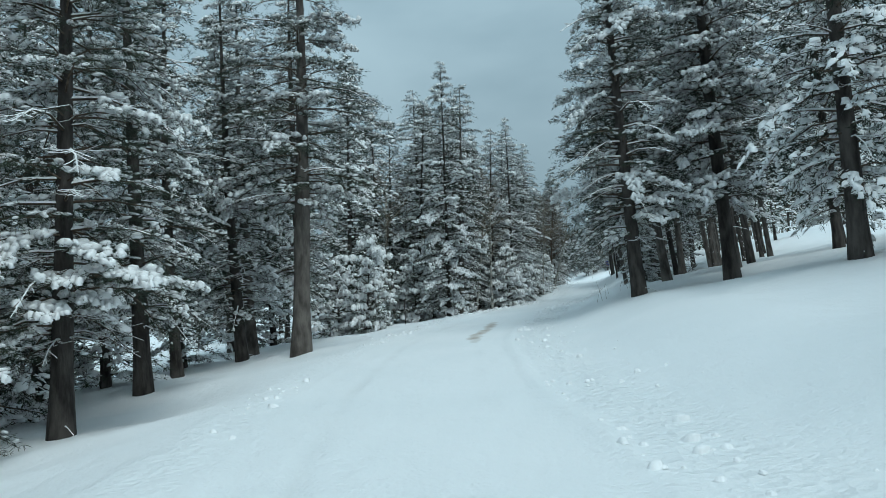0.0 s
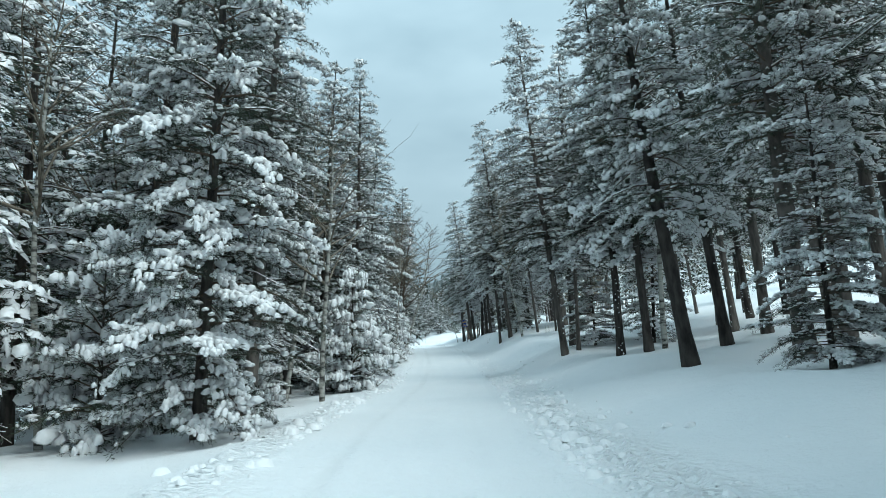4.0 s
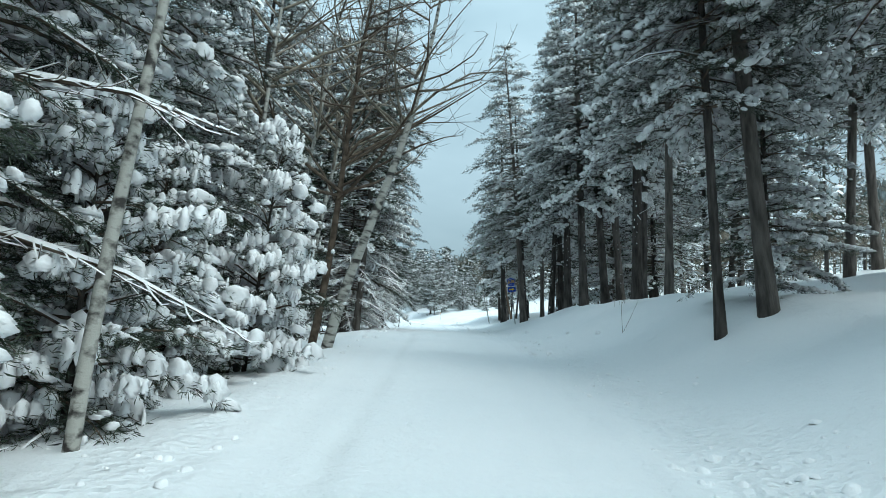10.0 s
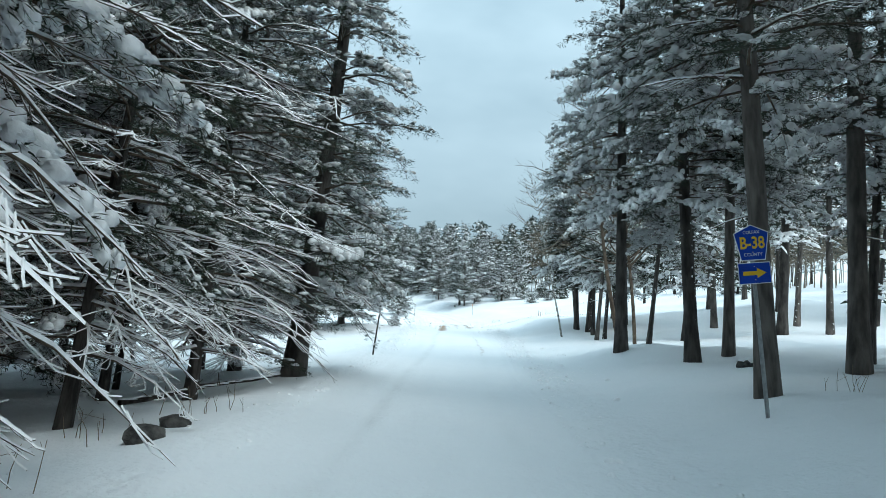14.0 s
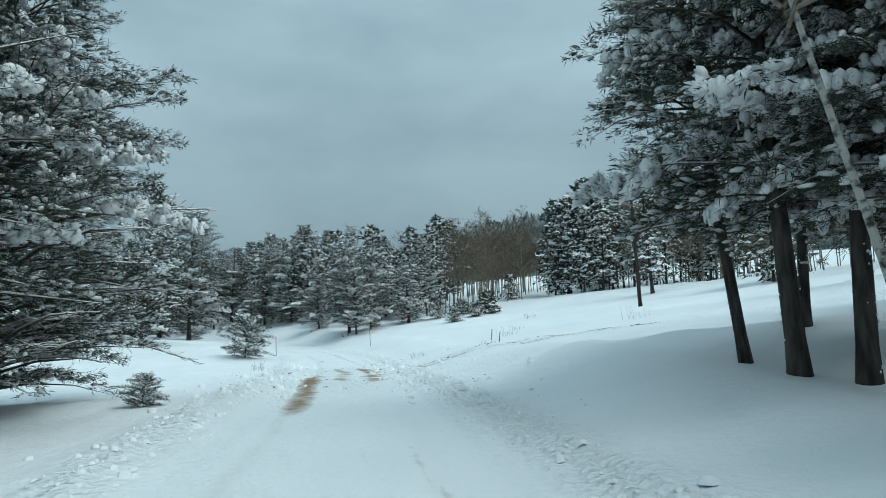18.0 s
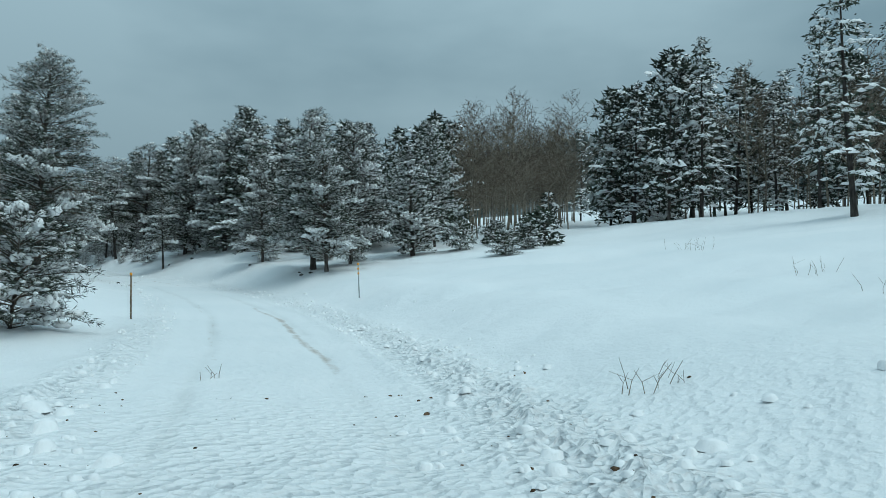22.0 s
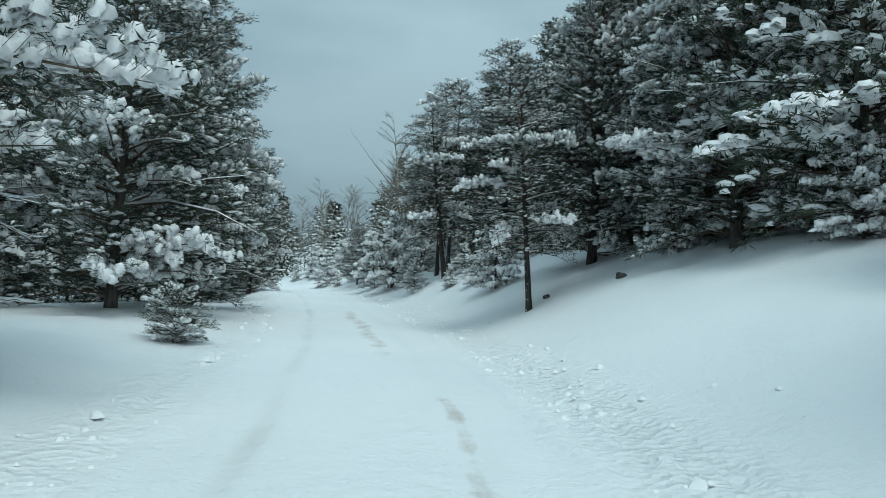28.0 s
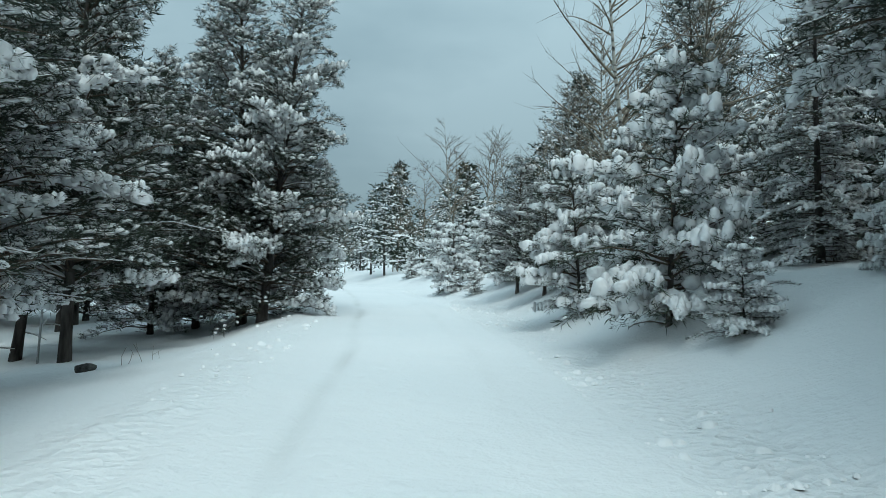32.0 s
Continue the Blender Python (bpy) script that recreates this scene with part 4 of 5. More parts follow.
STANDS.append(("stemmed", [(38.4, 163.2, 11.5, 0.30, None, None, 1), (38.5, 164.3, 12.5, 0.42, -2, None, 1), (38.1, 165.3, 13.0, 0.42, -4, None, 0), (40.7, 165.2, 10.0, 0.27), (41.7, 165.8, 10.0, 0.36, None, None, 1),
                           (38.9, 167.5, 12.0, 0.30, -6, None, 0), (42.2, 169.2, 11.0, 0.33)]))
# clearing
STANDS.append(("pine", [(72.7, 202.7, 12.4), (44.0, 231.3, 7.6, 0.26), (43.8, 234.1, 9.4, 0.42), (23.0, 229.5, 16.4), (46.7, 236.6, 9.4), (44.3, 236.9, 10.4, 0.4), (51.9, 239.0, 8.0, 0.38)]))
STANDS.append(("bush", [(31.5, 211.2, 3.1), (54.0, 228.4, 1.5), (58.5, 234.3, 1.7), (61.4, 236.8, 2.4), (55.4, 238.6, 2.8), (58.8, 239.8, 1.8), (48.0, 241.0, 1.9), (64.8, 245.7, 1.8), (27.1, 174.0, 0.8), (61.4, 246.0, 1.3), (46.3, 243.7, 1.3), (27.7, 257.5, 1.3)]))
STANDS.append(("fir", [(74.0, 221.4, 15.9, 0.45)]))
# second bend
STANDS.append(("young", [(73.0, 256.5, 3.7), (33.9, 270.5, 3.0), (87.6, 257.1, 9.5)]))
STANDS.append(("fir", [(93.9, 253.5, 12.4), (89.0, 253.5, 15.5), (90.6, 271.1, 17.1), (95.4, 285.8, 15.5)]))
STANDS.append(("pine", [(56.8, 247.5, 10.8), (52.9, 254.2, 11.4), (43.5, 253.6, 6.2, 0.28), (42.4, 246.7, 7.5, 0.24), (66.8, 268.4, 12.9), (40.9, 266.0, 10.9), (43.8, 268.9, 14.0), (23.1, 262.2, 16.1), (37.4, 267.6, 12.0, 0.38), (22.5, 268.0, 13.2, 0.4)]))
STANDS.append(("stemmed", [(35.4, 263.8, 7.6, 0.22, -4, None, 0), (30.4, 280.8, 9.5, 0.32, -3, None, 0), (33.2, 285.1, 13.5, 0.49, 0, None, 0), (29.9, 285.2, 12.0, 0.27, 0, None, 0), (29.0, 287.0, 12.5, 0.29, 0, None, 1)]))
# last stretch
STANDS.append(("pine", [(39.2, 274.4, 13.6, 0.38), (17.4, 278.8, 13.5, 0.44), (44.4, 287.3, 12.9), (14.6, 284.2, 11.0, 0.25), (45.1, 297.5, 12.1),
                        (10.7, 290.2, 13.2, 0.38), (13.0, 295.6, 11.5, 0.36), (11.5, 296.7, 12.5, 0.4), (8.5, 298.2, 10.9, 0.3), (7.4, 297.1, 10.3, 0.25), (21.1, 300.5, 4.2, 0.16), (19.3, 304.1, 5.5, 0.18), (40.8, 262.0, 12.0, 0.4), (42.6, 259.0, 12.0, 0.45)]))
STANDS.append(("young", [(32.7, 274.7, 1.3), (31.2, 277.3, 1.0), (31.6, 279.9, 1.5), (28.6, 282.0, 1.7), (26.7, 288.0, 1.4), (25.5, 290.1, 5.0), (16.1, 309.0, 1.1), (13.7, 312.7, 3.6), (23.2, 294.6, 4.0), (34.6, 277.6, 1.8)]))
STANDS.append(("skirt", [(28.6, 293.4, 7.0)]))
for kind, places in STANDS:
    for x, y, h, *more in places:
        more += [None] * (4 - len(more))
        stand(kind, x, y, h, *more[:3], pick=more[3])


def scatter(s0, s1, d0, d1, count, kinds, tall, apart=2.4):
    """Fill a strip beside the road with trees; gives back their kinds, places and heights."""
    found = []
    for _ in range(count * 5):
        if len(found) == count:
            break
        s, d = rnd.uniform(s0, s1), rnd.uniform(d0, d1)
        k = min(len(LINE) - 1, max(0, int((s + S0) * 2)))
        x, y = LINE[k, 0] + _t[k, 1] * d, LINE[k, 1] - _t[k, 0] * d
        if min((x - a) ** 2 + (y - b) ** 2 for a, b in TREES) < apart**2:
            continue
        if abs(along([x], [y])[1][0]) < min(abs(d0), abs(d1)) - 1:
            continue
        TREES.append((x, y))
        found.append((rnd.choice(kinds), x, y, rnd.uniform(*tall)))
    return found


def grove(x, y):
    """Whether a place lies in the brown aspen grove beyond the clearing."""
    east, north = x - 35, y - 190
    return 22.5 < math.degrees(math.atan2(east, north)) < 32 and math.hypot(east, north) > 60


# the edge of the forest, tree by tree
# next line: unseen firs behind the start, added to block the sky's light
EDGE = scatter(-45, -3, -16, -6.5, 9, ["fir"], (16, 21)) + scatter(-45, -3, 7, 16, 9, ["fir"], (16, 21))
EDGE += scatter(284, 326, 5.6, 12, 18, ["young"], (8, 18), 1.1) + scatter(252, 284, 9, 14, 6, ["young"], (8, 14), 1.2)
EDGE += scatter(226, 300, 42, 64, 44, ["fir", "fir", "pine"], (12, 17)) + scatter(244, 286, 10, 26, 12, ["pine"], (8, 11))
EDGE += scatter(-8, 40, -20, -9, 16, ["skirt", "fir", "bare"], (16, 21)) + scatter(36, 80, -18, -10, 16, ["skirt", "fir", "fir"], (17, 22)) + scatter(-4, 60, 10, 22, 12, ["fir"], (16, 22))
EDGE += scatter(60, 126, -20, -9.5, 26, ["skirt", "fir", "bare", "young"], (13, 21)) + scatter(120, 150, -18, -9.5, 14, ["bare", "fir", "skirt"], (16, 21))
EDGE += scatter(60, 150, 10, 22, 18, ["fir"], (15, 21)) + scatter(264, 292, 9, 20, 16, ["pine", "pine", "fir"], (11, 14)) + scatter(292, 345, 8, 26, 60, ["aspen"] * 6 + ["pine"], (10, 14), 1.4) + scatter(292, 350, 5.5, 9, 16, ["young"], (9, 20), 1.2) + scatter(258, 330, -20, -9.5, 14, ["pine"], (11, 14))
EDGE = [e for e in EDGE if not grove(e[1], e[2])]
for kind, x, y, h in EDGE:
    stand(kind, x, y, h if kind != "young" else h * 0.22)

# the woods behind, too many to count
WOODS = scatter(-20, 165, -50, -18, 40, ["fir"], (14, 21), 3.2) + scatter(-10, 160, 20, 60, 48, ["fir", "fir", "fir", "aspen"], (13, 20), 3.2)
WOODS += scatter(165, 245, -75, -24, 34, ["pine", "fir"], (11, 16), 3.0) + scatter(245, 420, -50, -18, 36, ["pine", "fir"], (11, 16), 3.0)
WOODS += scatter(248, 290, 19, 75, 26, ["pine", "fir", "aspen"], (10, 15), 3.0) + scatter(290, 350, 20, 70, 90, ["aspen"] * 7 + ["pine"], (10, 14), 1.6) + scatter(340, 430, 6, 50, 60, ["pine", "fir", "aspen", "aspen"], (9, 14), 2.6)
WOODS += [w for w in scatter(246, 300, 26, 75, 330, ["aspen"], (10, 14), 1.0) if grove(w[1], w[2])]
WOODS += scatter(186, 245, 44, 72, 190, ["aspen"] * 12 + ["fir"], (10, 14), 1.1) + scatter(170, 330, 72, 150, 54, ["fir", "aspen", "fir"], (12, 18), 3.5)
WOODS += scatter(312, 430, -50, -8, 80, ["pine", "fir"], (9, 14), 2.4) + scatter(350, 430, -14, 5, 30, ["pine", "fir"], (9, 14), 2.5)

WOODS = [("aspen" if grove(x, y) else kind, x, y, h) for kind, x, y, h in WOODS]


def far_woods():
    mats = [BARK, TWIG, NEEDLE, SNOW, ASPEN, GROVE]
    slot = {m.name: i for i, m in enumerate(mats)}
    slot[PALE_BARK.name] = 0
    vs, fs, ms, base = [], [], [], 0
    spots = np.array([(x, y) for _, x, y, _ in WOODS])
    ground = land(spots[:, 0], spots[:, 1])[0]
    cooked = {}
    for (kind, x, y, tall), z in zip(WOODS, ground):
        n = rnd.randrange(len(FAR[kind]))
        if (kind, n) not in cooked:
            v_, f_, m_, b_ = [], [], [], 0
            for key, (v, f, mat) in FAR[kind][n].items():
                if key == "branchwork" and kind != "aspen":
                    continue
                tri = np.array([(q[0], q[i], q[i + 1]) for q in f for i in range(1, len(q) - 1)]) if isinstance(f, list) else f
                v_.append(v)
                f_.append(tri + b_)
                m_.append(np.full(len(tri), slot[mat.name]))
                b_ += len(v)
            cooked[kind, n] = np.vstack(v_), np.vstack(f_), np.concatenate(m_)
        v, f, m = cooked[kind, n]
        k, a = tall / TALL[kind], rnd.uniform(0, 6.28)
        b = k ** 0.75 * rnd.uniform(0.9, 1.15)
        c, q = np.cos(a) * b, np.sin(a) * b
        vs.append(np.stack([x + c * v[:, 0] - q * v[:, 1], y + q * v[:, 0] + c * v[:, 1], z - 0.06 + k * v[:, 2]], 1))
        fs.append(f + base)
        ms.append(m)
        base += len(v)
    me = mesh_of("far_woods", np.vstack(vs), np.vstack(fs), mats, False, slots=np.concatenate(ms))
    tagged(new("far_woods", me), "dense snow-dusted conifers and bare aspens behind the roadside trees", "forest", kind="stuff")


far_woods()


def ridge():
    """A wooded hillside far beyond the clearing, with tree tops along its crest."""
    r = np.random.RandomState(44)
    az = np.radians(np.arange(-60, 120, 0.12))
    rise = np.interp(np.degrees(az), [-60, -20, 8, 16, 22, 30, 43, 60, 90, 120], [0.05, 0.07, 0.10, 0.13, 0.175, 0.205, 0.225, 0.23, 0.23, 0.2])
    crest = rise * 640 + 7 + 3.5 * waves(az * 300, az * 120, 40, 45) + r.uniform(-2.5, 4.5, len(az))
    rows = []
    for k, (far, share) in enumerate(((520, -0.05), (560, 0.28), (595, 0.55), (620, 0.78), (640, 1.0), (700, 0.9))):
        tops = r.uniform(-2.5, 4.0, len(az)) if 0 < k < 5 else 0
        rows.append(np.stack([31 + far * np.sin(az), 170 + far * np.cos(az), crest * share + tops], 1))
    n = len(az)
    q = np.arange(n - 1)
    faces = np.concatenate([np.stack([k * n + q, k * n + q + 1, (k + 1) * n + q + 1, (k + 1) * n + q], 1) for k in range(5)])
    tagged(new("backdrop", mesh_of("backdrop", np.vstack(rows), faces, HILL, False)), "distant wooded hillside dusted with snow", "hill", kind="structure")


ridge()


# ---------------------------------------------------------------- things beside the road
def bm_mesh(name, build, mat, smooth=False):
    bm = bmesh.new()
    build(bm)
    me = bpy.data.meshes.new(name)
    bm.to_mesh(me)
    bm.free()
    if smooth:
        me.shade_smooth()
    me.materials.append(mat)
    return me


def box(bm, size, at=(0, 0, 0), bevel=0.0, turn=None):
    made = bmesh.ops.create_cube(bm, size=1.0)["verts"]
    m = Matrix.Translation(at) @ (turn or Matrix()) @ Matrix.Diagonal((*size, 1))
    bmesh.ops.transform(bm, matrix=m, verts=made)
    if bevel:
        edges = list({e for v in made for e in v.link_edges})
        bmesh.ops.bevel(bm, geom=edges, offset=bevel, segments=2, affect="EDGES")


def rod(bm, r0, r1, length, at=(0, 0, 0), turn=None, sides=12):
    made = bmesh.ops.create_cone(bm, cap_ends=True, segments=sides, radius1=r0, radius2=r1, depth=length)["verts"]
    bmesh.ops.transform(bm, matrix=Matrix.Translation(at) @ (turn or Matrix()), verts=made)


def on_ground(name, x, y, label, category, turn=0.0, lean=(0.0, 0.0), sink=0.0, group=""):
    ob = new(name)
    ob.matrix_basis = Matrix.Translation((x, y, height(x, y) - sink)) @ pose(0, 0, 0, lean[0], lean[1], turn)
    return tagged(ob, label, category, group)


def plate(bm, outline, thick):
    vs = [bm.verts.new((x, 0, z)) for x, z in outline]
    f = bm.faces.new(vs)
    ext = bmesh.ops.extrude_face_region(bm, geom=[f])["geom"]
    bmesh.ops.translate(bm, vec=(0, thick, 0), verts=[v for v in ext if isinstance(v, bmesh.types.BMVert)])
    bmesh.ops.recalc_face_normals(bm, faces=bm.faces)


def words(text, size, mat, wide=1.0, bold=0.0):
    """Flat lettering as a mesh, centred, facing -y."""
    cu = bpy.data.curves.new("lettering", "FONT")
    cu.body, cu.size, cu.align_x, cu.align_y, cu.extrude, cu.offset = text, size, "CENTER", "CENTER", 0.001, bold
    ob = new("lettering", cu)
    me = bpy.data.meshes.new_from_object(ob.evaluated_get(bpy.context.evaluated_depsgraph_get()))
    bpy.data.objects.remove(ob)
    me.transform(pose(0, 0, 0, 90, 0, 0) @ Matrix.Diagonal((wide, 1, 1, 1)))
    me.materials.clear()
    me.materials.append(mat)
    return me


def put(name, me, parent, at=(0, 0, 0), label=""):
    ob = part(name, me, parent, label)
    ob.location = at
    return ob


def county_sign(x, y):
    sign = on_ground("route_sign", x, y, "blue pentagonal route sign with yellow numbers on leaning steel post", "road sign", turn=-8, lean=(1, -8), sink=0.3)

    def post(bm):
        box(bm, (0.035, 0.028, 3.3), (0, 0, 1.65), 0.004)
        box(bm, (0.075, 0.006, 3.3), (0, 0.016, 1.65), 0.002)

    put("post", bm_mesh("post", post, STEEL), sign, label="galvanised steel channel post")
    five = [(0.0, 0.31), (0.305, 0.17), (0.21, -0.30), (-0.21, -0.30), (-0.305, 0.17)]
    rim = put("route_marker", bm_mesh("route_marker", lambda bm: plate(bm, five, 0.004), WHITE), sign, (0, -0.024, 3.2), "pentagonal blue plate with a pale rim")
    put("marker_face", bm_mesh("marker_face", lambda bm: plate(bm, [(a * 0.94, b * 0.94) for a, b in five], 0.003), BLUE), rim, (0, -0.004, 0))
    put("route_number", words("B-38", 0.28, YELLOW, 0.82, 0.006), rim, (0, -0.009, -0.01))
    put("county_name", words("COLFAX", 0.075, WHITE), rim, (0, -0.009, 0.175))
    put("county_word", words("COUNTY", 0.075, WHITE), rim, (0, -0.009, -0.20))
    arrow = put("arrow_plate", bm_mesh("arrow_plate", lambda bm: box(bm, (0.56, 0.004, 0.36), (0, 0, 0), 0.001), WHITE), sign, (0, -0.022, 2.69), "blue plate with a yellow arrow")
    put("arrow_face", bm_mesh("arrow_face", lambda bm: box(bm, (0.535, 0.003, 0.335), (0, 0, 0), 0.001), BLUE), arrow, (0, -0.004, 0))
    shape = [(-0.20, 0.035), (0.04, 0.035), (0.04, 0.085), (0.20, 0.0), (0.04, -0.085), (0.04, -0.035), (-0.20, -0.035)]
    put("arrow", bm_mesh("arrow", lambda bm: plate(bm, shape, 0.002), YELLOW), arrow, (0, -0.008, 0))
    for z in (3.36, 3.04, 2.80, 2.58):
        put("bolt", bm_mesh("bolt", lambda bm: rod(bm, 0.009, 0.009, 0.012, turn=pose(0, 0, 0, 90)), STEEL), sign, (0, -0.035, z))


def utility_pole(x, y, tall=8.6):
    pole = on_ground("utility_pole", x, y, "dark wooden utility pole with a crossarm and wires, standing in snow", "utility pole", turn=24, lean=(0, -3.5), sink=0.5)
    put("shaft", bm_mesh("shaft", lambda bm: rod(bm, 0.16, 0.105, tall + 0.5, (0, 0, (tall + 0.5) / 2), sides=14), POLE, True), pole)
    put("crossarm", bm_mesh("crossarm", lambda bm: box(bm, (2.7, 0.11, 0.10), (0, -0.13, 0), 0.008), ARM), pole, (0, 0, tall + 0.05), "weathered timber crossarm")
    for q in (-1, 1):
        turn = pose(0, 0, 0, 0, -q * 38, 0)
        put("brace", bm_mesh("brace", lambda bm: box(bm, (0.95, 0.03, 0.035), (0, 0, 0), 0.004, turn), ARM), pole, (q * 0.40, -0.16, tall - 0.29))
    for q in (-1.25, -0.55, 0.55, 1.25):
        ins = put("insulator", bm_mesh("insulator", lambda bm: (rod(bm, 0.045, 0.03, 0.09, (0, 0, 0.10)), rod(bm, 0.055, 0.055, 0.03, (0, 0, 0.06)), rod(bm, 0.012, 0.012, 0.08, (0, 0, 0.02))), GLASS_GREY, True), pole, (q, -0.13, tall + 0.10))
    box_ = put("junction_box", bm_mesh("junction_box", lambda bm: box(bm, (0.20, 0.14, 0.22), (0, 0, 0), 0.02), GLASS_GREY), pole, (-0.2, -0.05, tall - 1.9), "small pale box on the shaft")
    put("ground_guard", bm_mesh("ground_guard", lambda bm: box(bm, (0.12, 0.10, 0.45), (0, 0, 0), 0.02), STEEL), pole, (0.20, -0.03, 0.70), "pale guard at the foot")
    m = pole.matrix_basis
    away = m.to_3x3() @ Vector((0, 1, 0))
    for k, (q, z, r_) in enumerate(((-1.25, tall + 0.25, 0.008), (-0.55, tall + 0.25, 0.008), (0.55, tall + 0.25, 0.008), (1.25, tall + 0.25, 0.008), (0.15, tall - 2.0, 0.016))):
        a = m @ Vector((q, -0.13, z))
        for sgn in (-1,):
            e = a + away * 62 * sgn
            e.z = height(e.x, e.y) + (z if z < tall else tall)
            pts = [a.lerp(e, u) + Vector((0, 0, -5.0 * u * (1 - u) * 0.8)) for u in np.linspace(0, 1, 15)]
            wire = mesh_of("wire", *tube(np.array([m.inverted() @ p for p in pts]), np.full(15, r_), 4, False), BLACK)
            part("wire", wire, pole)
    return pole


def marker_post(x, y, tall, mat, lean, rings=0, group="marker posts"):
    post = on_ground("marker_post", x, y, "thin weathered roadside marker post " + ("with amber bands" if rings else "standing in snow"), "marker post", rnd.uniform(0, 360), lean, 0.25, group)
    put("stake", bm_mesh("stake", lambda bm: rod(bm, 0.03, 0.026, tall + 0.25, (0, 0, (tall + 0.25) / 2)), mat, True), post)
    for k in range(rings):
        put("band", bm_mesh("band", lambda bm: rod(bm, 0.042, 0.042, 0.085, sides=12), AMBER, True), post, (0, 0, tall + 0.2 - 0.2 * k), "amber reflector band")
    return post


def rock(x, y, size, seed, cap=True, group="snow-capped rocks"):
    r = np.random.RandomState(seed)

    def lump(bm):
        bmesh.ops.create_icosphere(bm, subdivisions=2, radius=1.0)
        for v in bm.verts:
            n = noise.noise(v.co * 1.3 + Vector((seed, 0, 0))) * 0.5 + noise.noise(v.co * 3.1) * 0.18
            v.co = Vector((v.co.x * (1 + n) * 1.3, v.co.y * (1 + n), v.co.z * (0.75 + n * 0.6))) * size

    stone = on_ground("rock", x, y, "dark rock half buried in the snow" + (" with a snow cap" if cap else ""), "rock", r.uniform(0, 360), group=group)
    put("stone", bm_mesh("stone", lump, STONE), stone, (0, 0, size * 0.25))
    if cap:
        v, f = pads(np.array([[0.0, 0, 0]]), np.array([[1.0, 0, 0]]), np.array([[size * 1.15, size * 0.95, size * 0.8]]), r, 12)
        put("snow_cap", mesh_of("snow_cap", v, f, SNOW), stone, (0, 0, size * 0.80))
    return stone


def log(a, b, rad, seed):
    """A fallen trunk between two places on the ground, with stubs and snow along its top."""
    r = np.random.RandomState(seed)
    za, zb = height(*a) + rad * 0.7, height(*b) + rad * 0.7
    us = np.linspace(0, 1, 9)
    pts = np.stack([a[0] + (b[0] - a[0]) * us, a[1] + (b[1] - a[1]) * us, za + (zb - za) * us], 1) + r.normal(0, 0.03, (9, 3))
    base = pts[0].copy()
    ob = tagged(new("fallen_log"), "fallen bare log lying half in snow with snow along its top", "log", "fallen logs")
    ob.location = base
    put("bole", mesh_of("bole", *tube(pts - base, np.linspace(rad, rad * 0.55, 9), 9), BARK), ob)
    stubs = []
    for _ in range(9):
        q = r.uniform(0.1, 0.95)
        c = pts[0] + (pts[-1] - pts[0]) * q - base
        w = r.normal(0, 1, 3)
        w[2] = abs(w[2]) * 0.8
        w /= np.linalg.norm(w)
        stubs.append(tube(np.stack([c, c + w * r.uniform(0.15, 0.6)]), [0.015, 0.006], 4, False))
    tagged(put("branchwork", mesh_of("branchwork", *merge(stubs), TWIG), ob), kind="stuff")
    n = 14
    at = pts[0] + (pts[-1] - pts[0]) * np.linspace(0.03, 0.97, n)[:, None] - base + np.array([0, 0, rad * 0.8])
    way = (pts[-1] - pts[0]) * np.array([1, 1, 0])
    way = np.repeat((way / np.linalg.norm(way))[None], n, 0)
    long = np.linalg.norm(pts[-1] - pts[0]) / n
    v, f = pads(at, way, np.stack([np.full(n, long * 0.75), np.full(n, rad * 1.0), np.full(n, rad * 0.7)], 1), r, 8)
    tagged(put("snow_load", mesh_of("snow_load", v, f, SNOW), ob), kind="stuff")


def weed(x, y, tall, count, seed):
    """A tuft of dry stalks that stick out of the snow."""
    r = np.random.RandomState(seed)
    pieces = []
    for _ in range(count):
        o = np.array([*r.normal(0, 0.12 + 0.02 * count, 2), -0.1])
        w = np.array([*r.normal(0, 0.22, 2), 1.0])
        h = tall * r.uniform(0.5, 1.1)
        pts = np.stack([o, o + w * h * 0.5, o + w * h + np.array([*r.normal(0, 0.06, 2), 0])])
        pieces.append(tube(pts, [0.007, 0.005, 0.003], 4, False))
        if r.rand() < 0.5:
            c = o + w * h * r.uniform(0.5, 0.9)
            pieces.append(tube(np.stack([c, c + np.array([*r.normal(0, 0.15, 2), 0.12])]), [0.004, 0.002], 3, False))
    ob = on_ground("dry_weed", x, y, "tuft of thin dry brown stalks sticking out of snow", "dry weed", group="dry weeds")
    tagged(put("stalks", mesh_of("stalks", *merge(pieces), STALK), ob), kind="stuff")


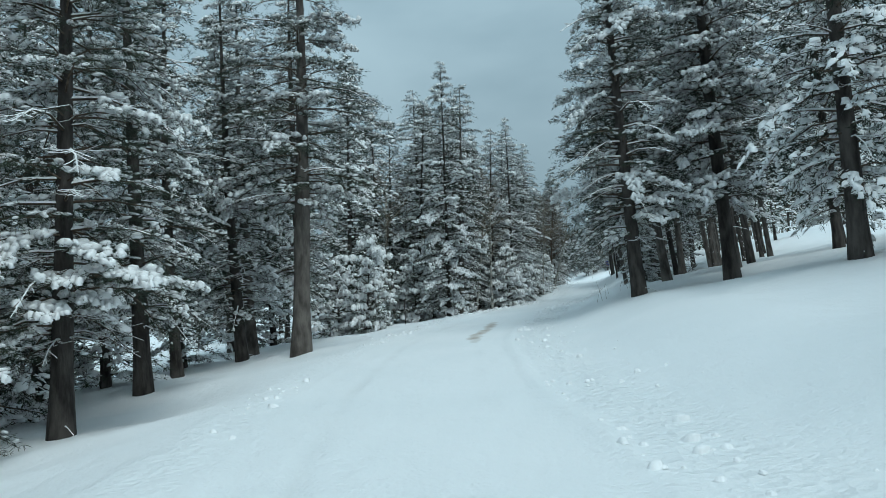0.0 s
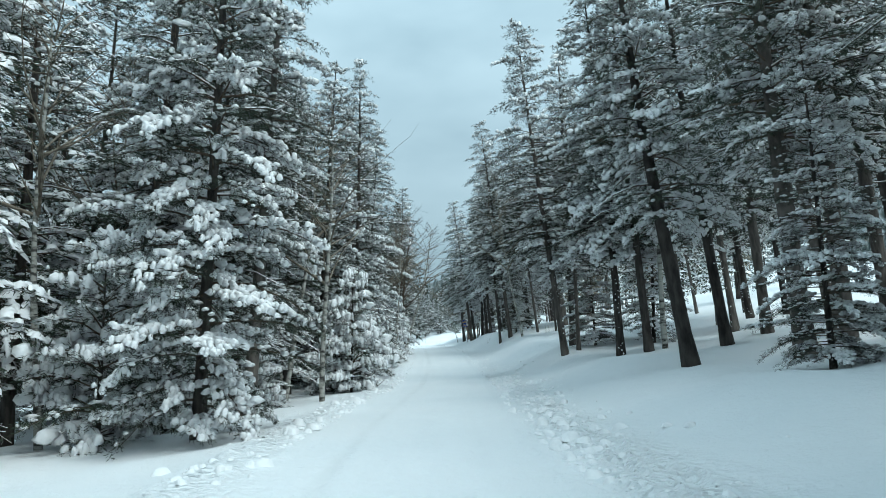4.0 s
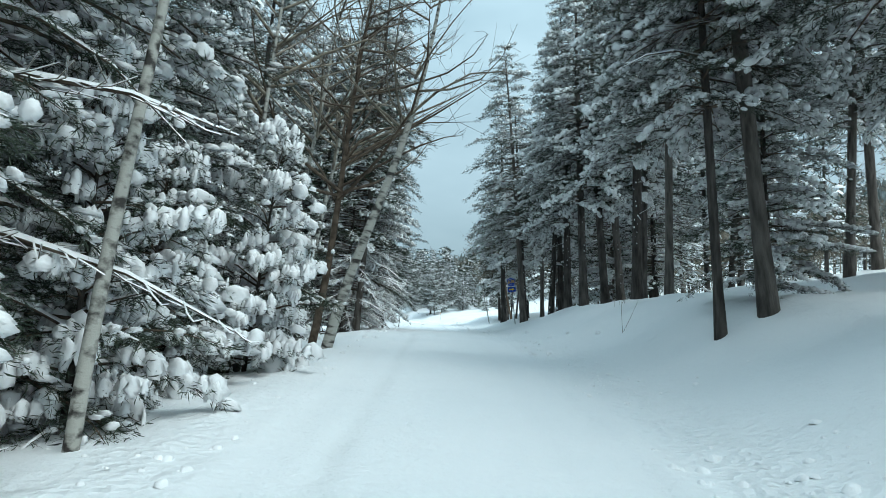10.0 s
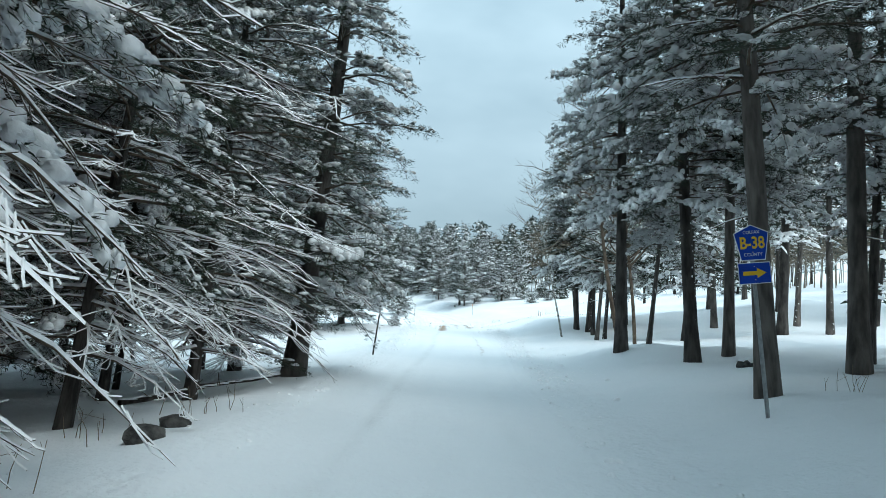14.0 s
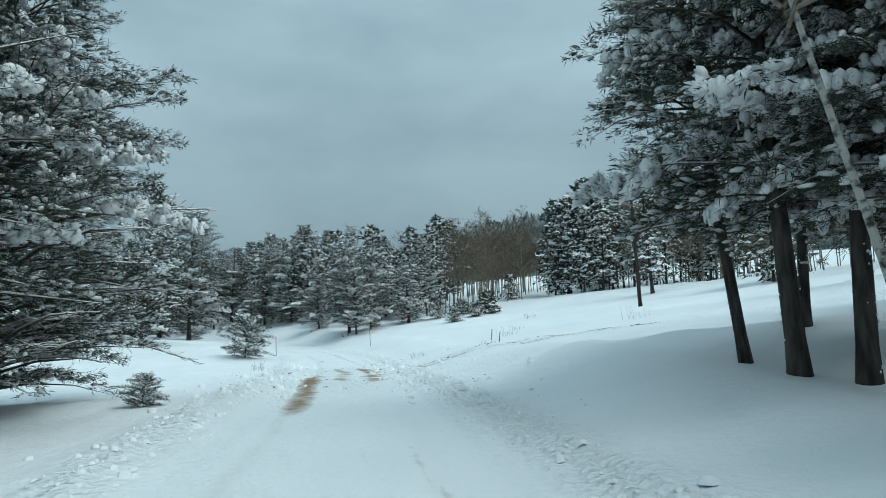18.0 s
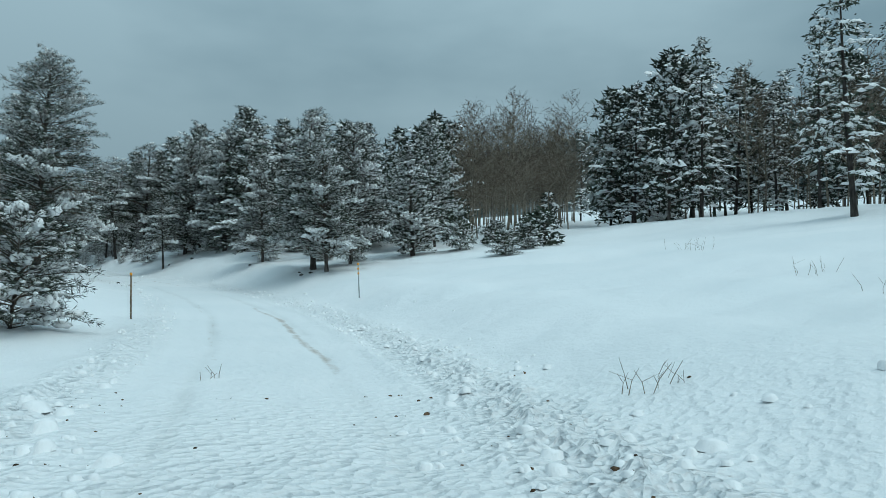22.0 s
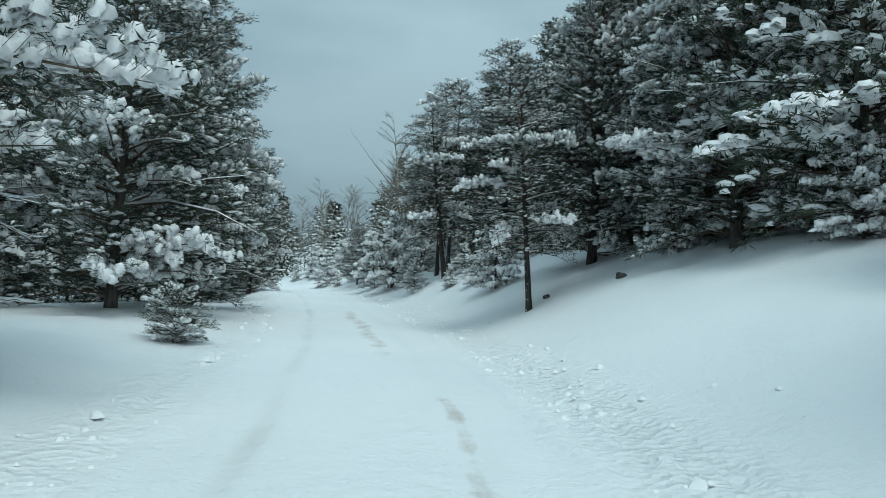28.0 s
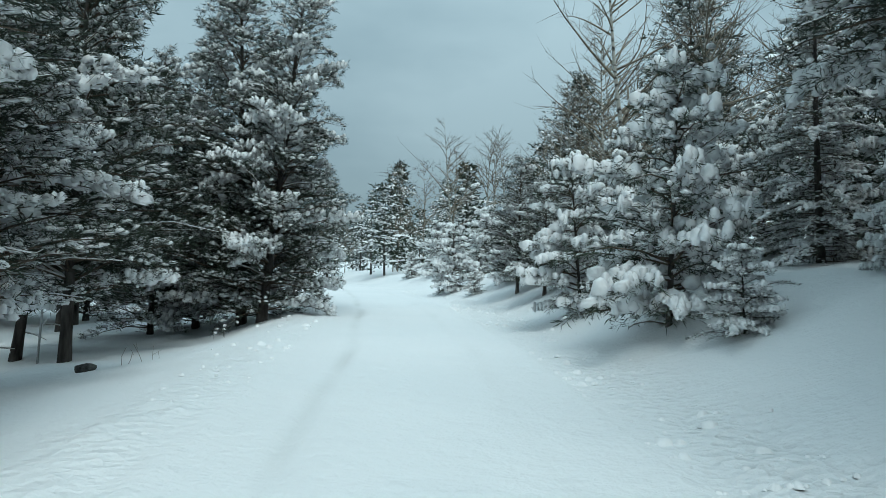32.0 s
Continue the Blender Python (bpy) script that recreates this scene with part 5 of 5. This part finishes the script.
county_sign(28.9, 131.2)
utility_pole(61.6, 205.2)
for x, y, tall, mat, lean, rings in (
        (34.2, 215.6, 1.5, STALK, (0, 3), 1), (43.0, 220.1, 1.5, STEEL, (0, 5), 3), (23.6, 148.0, 2.2, POLE, (8, 6), 0), 
        (-3.2, 48.0, 1.7, POLE, (0, 1), 0), (44.6, 194.0, 0.6, STALK, (3, 6), 0), (45.4, 197.1, 0.65, STALK, (-14, 3), 0), (10.0, 290.0, 3.4, STEEL, (0, 2), 0)):
    marker_post(x, y, tall, mat, lean, rings)
for k, (x, y, size) in enumerate((
        (43.0, 234.4, 0.08), (42.9, 233.2, 0.12), (43.4, 232.9, 0.09), (41.5, 247.0, 0.09), (32.5, 243.2, 0.09),
        (23.5, 79.5, 0.36), (19.2, 130.8, 0.22), (19.4, 131.9, 0.18), (12.6, 100.6, 0.35), (35.9, 264.3, 0.11), (37.9, 262.4, 0.14),
        (14.7, 286.9, 0.16), (33.4, 139.0, 0.25))):
    rock(x, y, size, 60 + k, size > 0.23)
log((14.2, 113.0), (16.9, 128.6), 0.07, 81)
log((15.0, 119.0), (17.2, 124.5), 0.07, 82)
log((20.6, 164.0), (21.6, 168.0), 0.08, 83)
log((17.6, 136.0), (20.8, 140.6), 0.06, 84)
log((6.2, 68.6), (6.7, 70.4), 0.03, 85)
for k, (x, y, tall, count) in enumerate((
        (6.4, 30.6, 1.2, 3), (46.4, 197.2, 0.7, 9), (52.1, 191.4, 0.8, 12), (31.5, 196.4, 0.6, 14), (19.6, 133.2, 0.6, 10), (18.6, 131.4, 0.5, 9), (18.3, 128.0, 0.6, 7),
        (31.8, 133.0, 0.6, 8), (33.5, 131.5, 0.8, 10), (47.8, 199.4, 0.5, 9), (50.0, 203.0, 0.5, 8), (33.2, 238.5, 0.5, 8), (41.0, 197.8, 0.4, 12), (43.4, 192.4, 0.35, 12),
        (56.0, 214.0, 0.6, 8), (58.0, 218.0, 0.7, 6), (36.0, 203.0, 0.3, 5), (24.8, 92.0, 0.8, 6), (7.3, 31.6, 0.9, 4), (15.2, 287.9, 0.5, 5), (31.2, 239.8, 0.5, 6), (23.0, 103.6, 1.5, 2), (26.4, 110.8, 0.6, 5))):
    weed(x, y, tall, count, 100 + k)


def snow_clods():
    """Broken snow that the plough has thrown aside, along both edges of the road."""
    r = np.random.RandomState(9)
    n = 16000
    s = r.uniform(-5, 330, n)
    rough = np.interp(s, AT, TORN)
    right = r.rand(n) < np.where((s > 165) & (s < 205), 0.45, 0.72)
    d = np.where(right, 2.25 + np.abs(r.normal(0, 0.95, n)), -2.4 - np.abs(r.normal(0, 0.7, n)))
    d = np.where((s > 176) & (s < 203), d * r.uniform(0.5, 1.5, n), d)
    # thrown in bursts rather than evenly
    keep = r.rand(n) < rough * np.clip(0.35 + 0.6 * waves(s, d * 2, 5, 31), 0.05, 1)
    s, d = s[keep], d[keep]
    k = np.clip(((s + S0) * 2).astype(int), 0, len(LINE) - 1)
    x, y = LINE[k, 0] + _t[k, 1] * d, LINE[k, 1] - _t[k, 0] * d
    z = land(x, y)[0]
    m = len(x)
    size = np.minimum(0.034 * np.exp(r.normal(0, 0.55, m)), 0.11) * np.where(((s > 176) & (s < 206)) | ((s > 45) & (s < 84)), 1.6, 1.0)
    a = r.uniform(0, 6.28, m)
    v, f = pads(np.stack([x, y, z + size * 0.2], 1), np.stack([np.cos(a), np.sin(a), 0 * a], 1), np.stack([size * 1.3, size, size * 1.1], 1), r, 5)
    tagged(new("snow_clods", mesh_of("snow_clods", v, f, SNOW, False)), "broken clods of snow thrown up along the ploughed road edge", "snow", kind="stuff")
    # crumbs of earth torn up with it at the turn-off
    n = 2600
    s, d = r.uniform(180, 206, n), r.choice([-2.2, 2.4], n) + r.normal(0, 1.1, n)
    # many of them lie along the lip of the side track, in clusters
    lip = r.rand(n) < 0.55
    d = np.where(lip, r.uniform(1.5, 14, n), d)
    s = np.where(lip, 196.8 - 0.55 * (d - 2) - 0.015 * (d - 2) ** 2 + r.normal(0, 0.6, n), s)
    thick = r.rand(n) < np.clip(0.25 + 0.8 * waves(s, d, 1.6, 33), 0.03, 1)
    s, d = s[thick], d[thick]
    n = len(s)
    k = np.clip(((s + S0) * 2).astype(int), 0, len(LINE) - 1)
    x, y = LINE[k, 0] + _t[k, 1] * d, LINE[k, 1] - _t[k, 0] * d
    z = land(x, y)[0]
    size = np.minimum(0.014 * np.exp(r.normal(0, 0.6, n)), 0.06)
    a = r.uniform(0, 6.28, n)
    v, f = pads(np.stack([x, y, z + size * 0.2], 1), np.stack([np.cos(a), np.sin(a), 0 * a], 1), np.stack([size * 1.4, size, size], 1), r, 5)
    tagged(new("earth_crumbs", mesh_of("earth_crumbs", v, f, EARTH, False)), "dark crumbs of earth and gravel scattered over ploughed snow", "gravel", kind="stuff")


snow_clods()
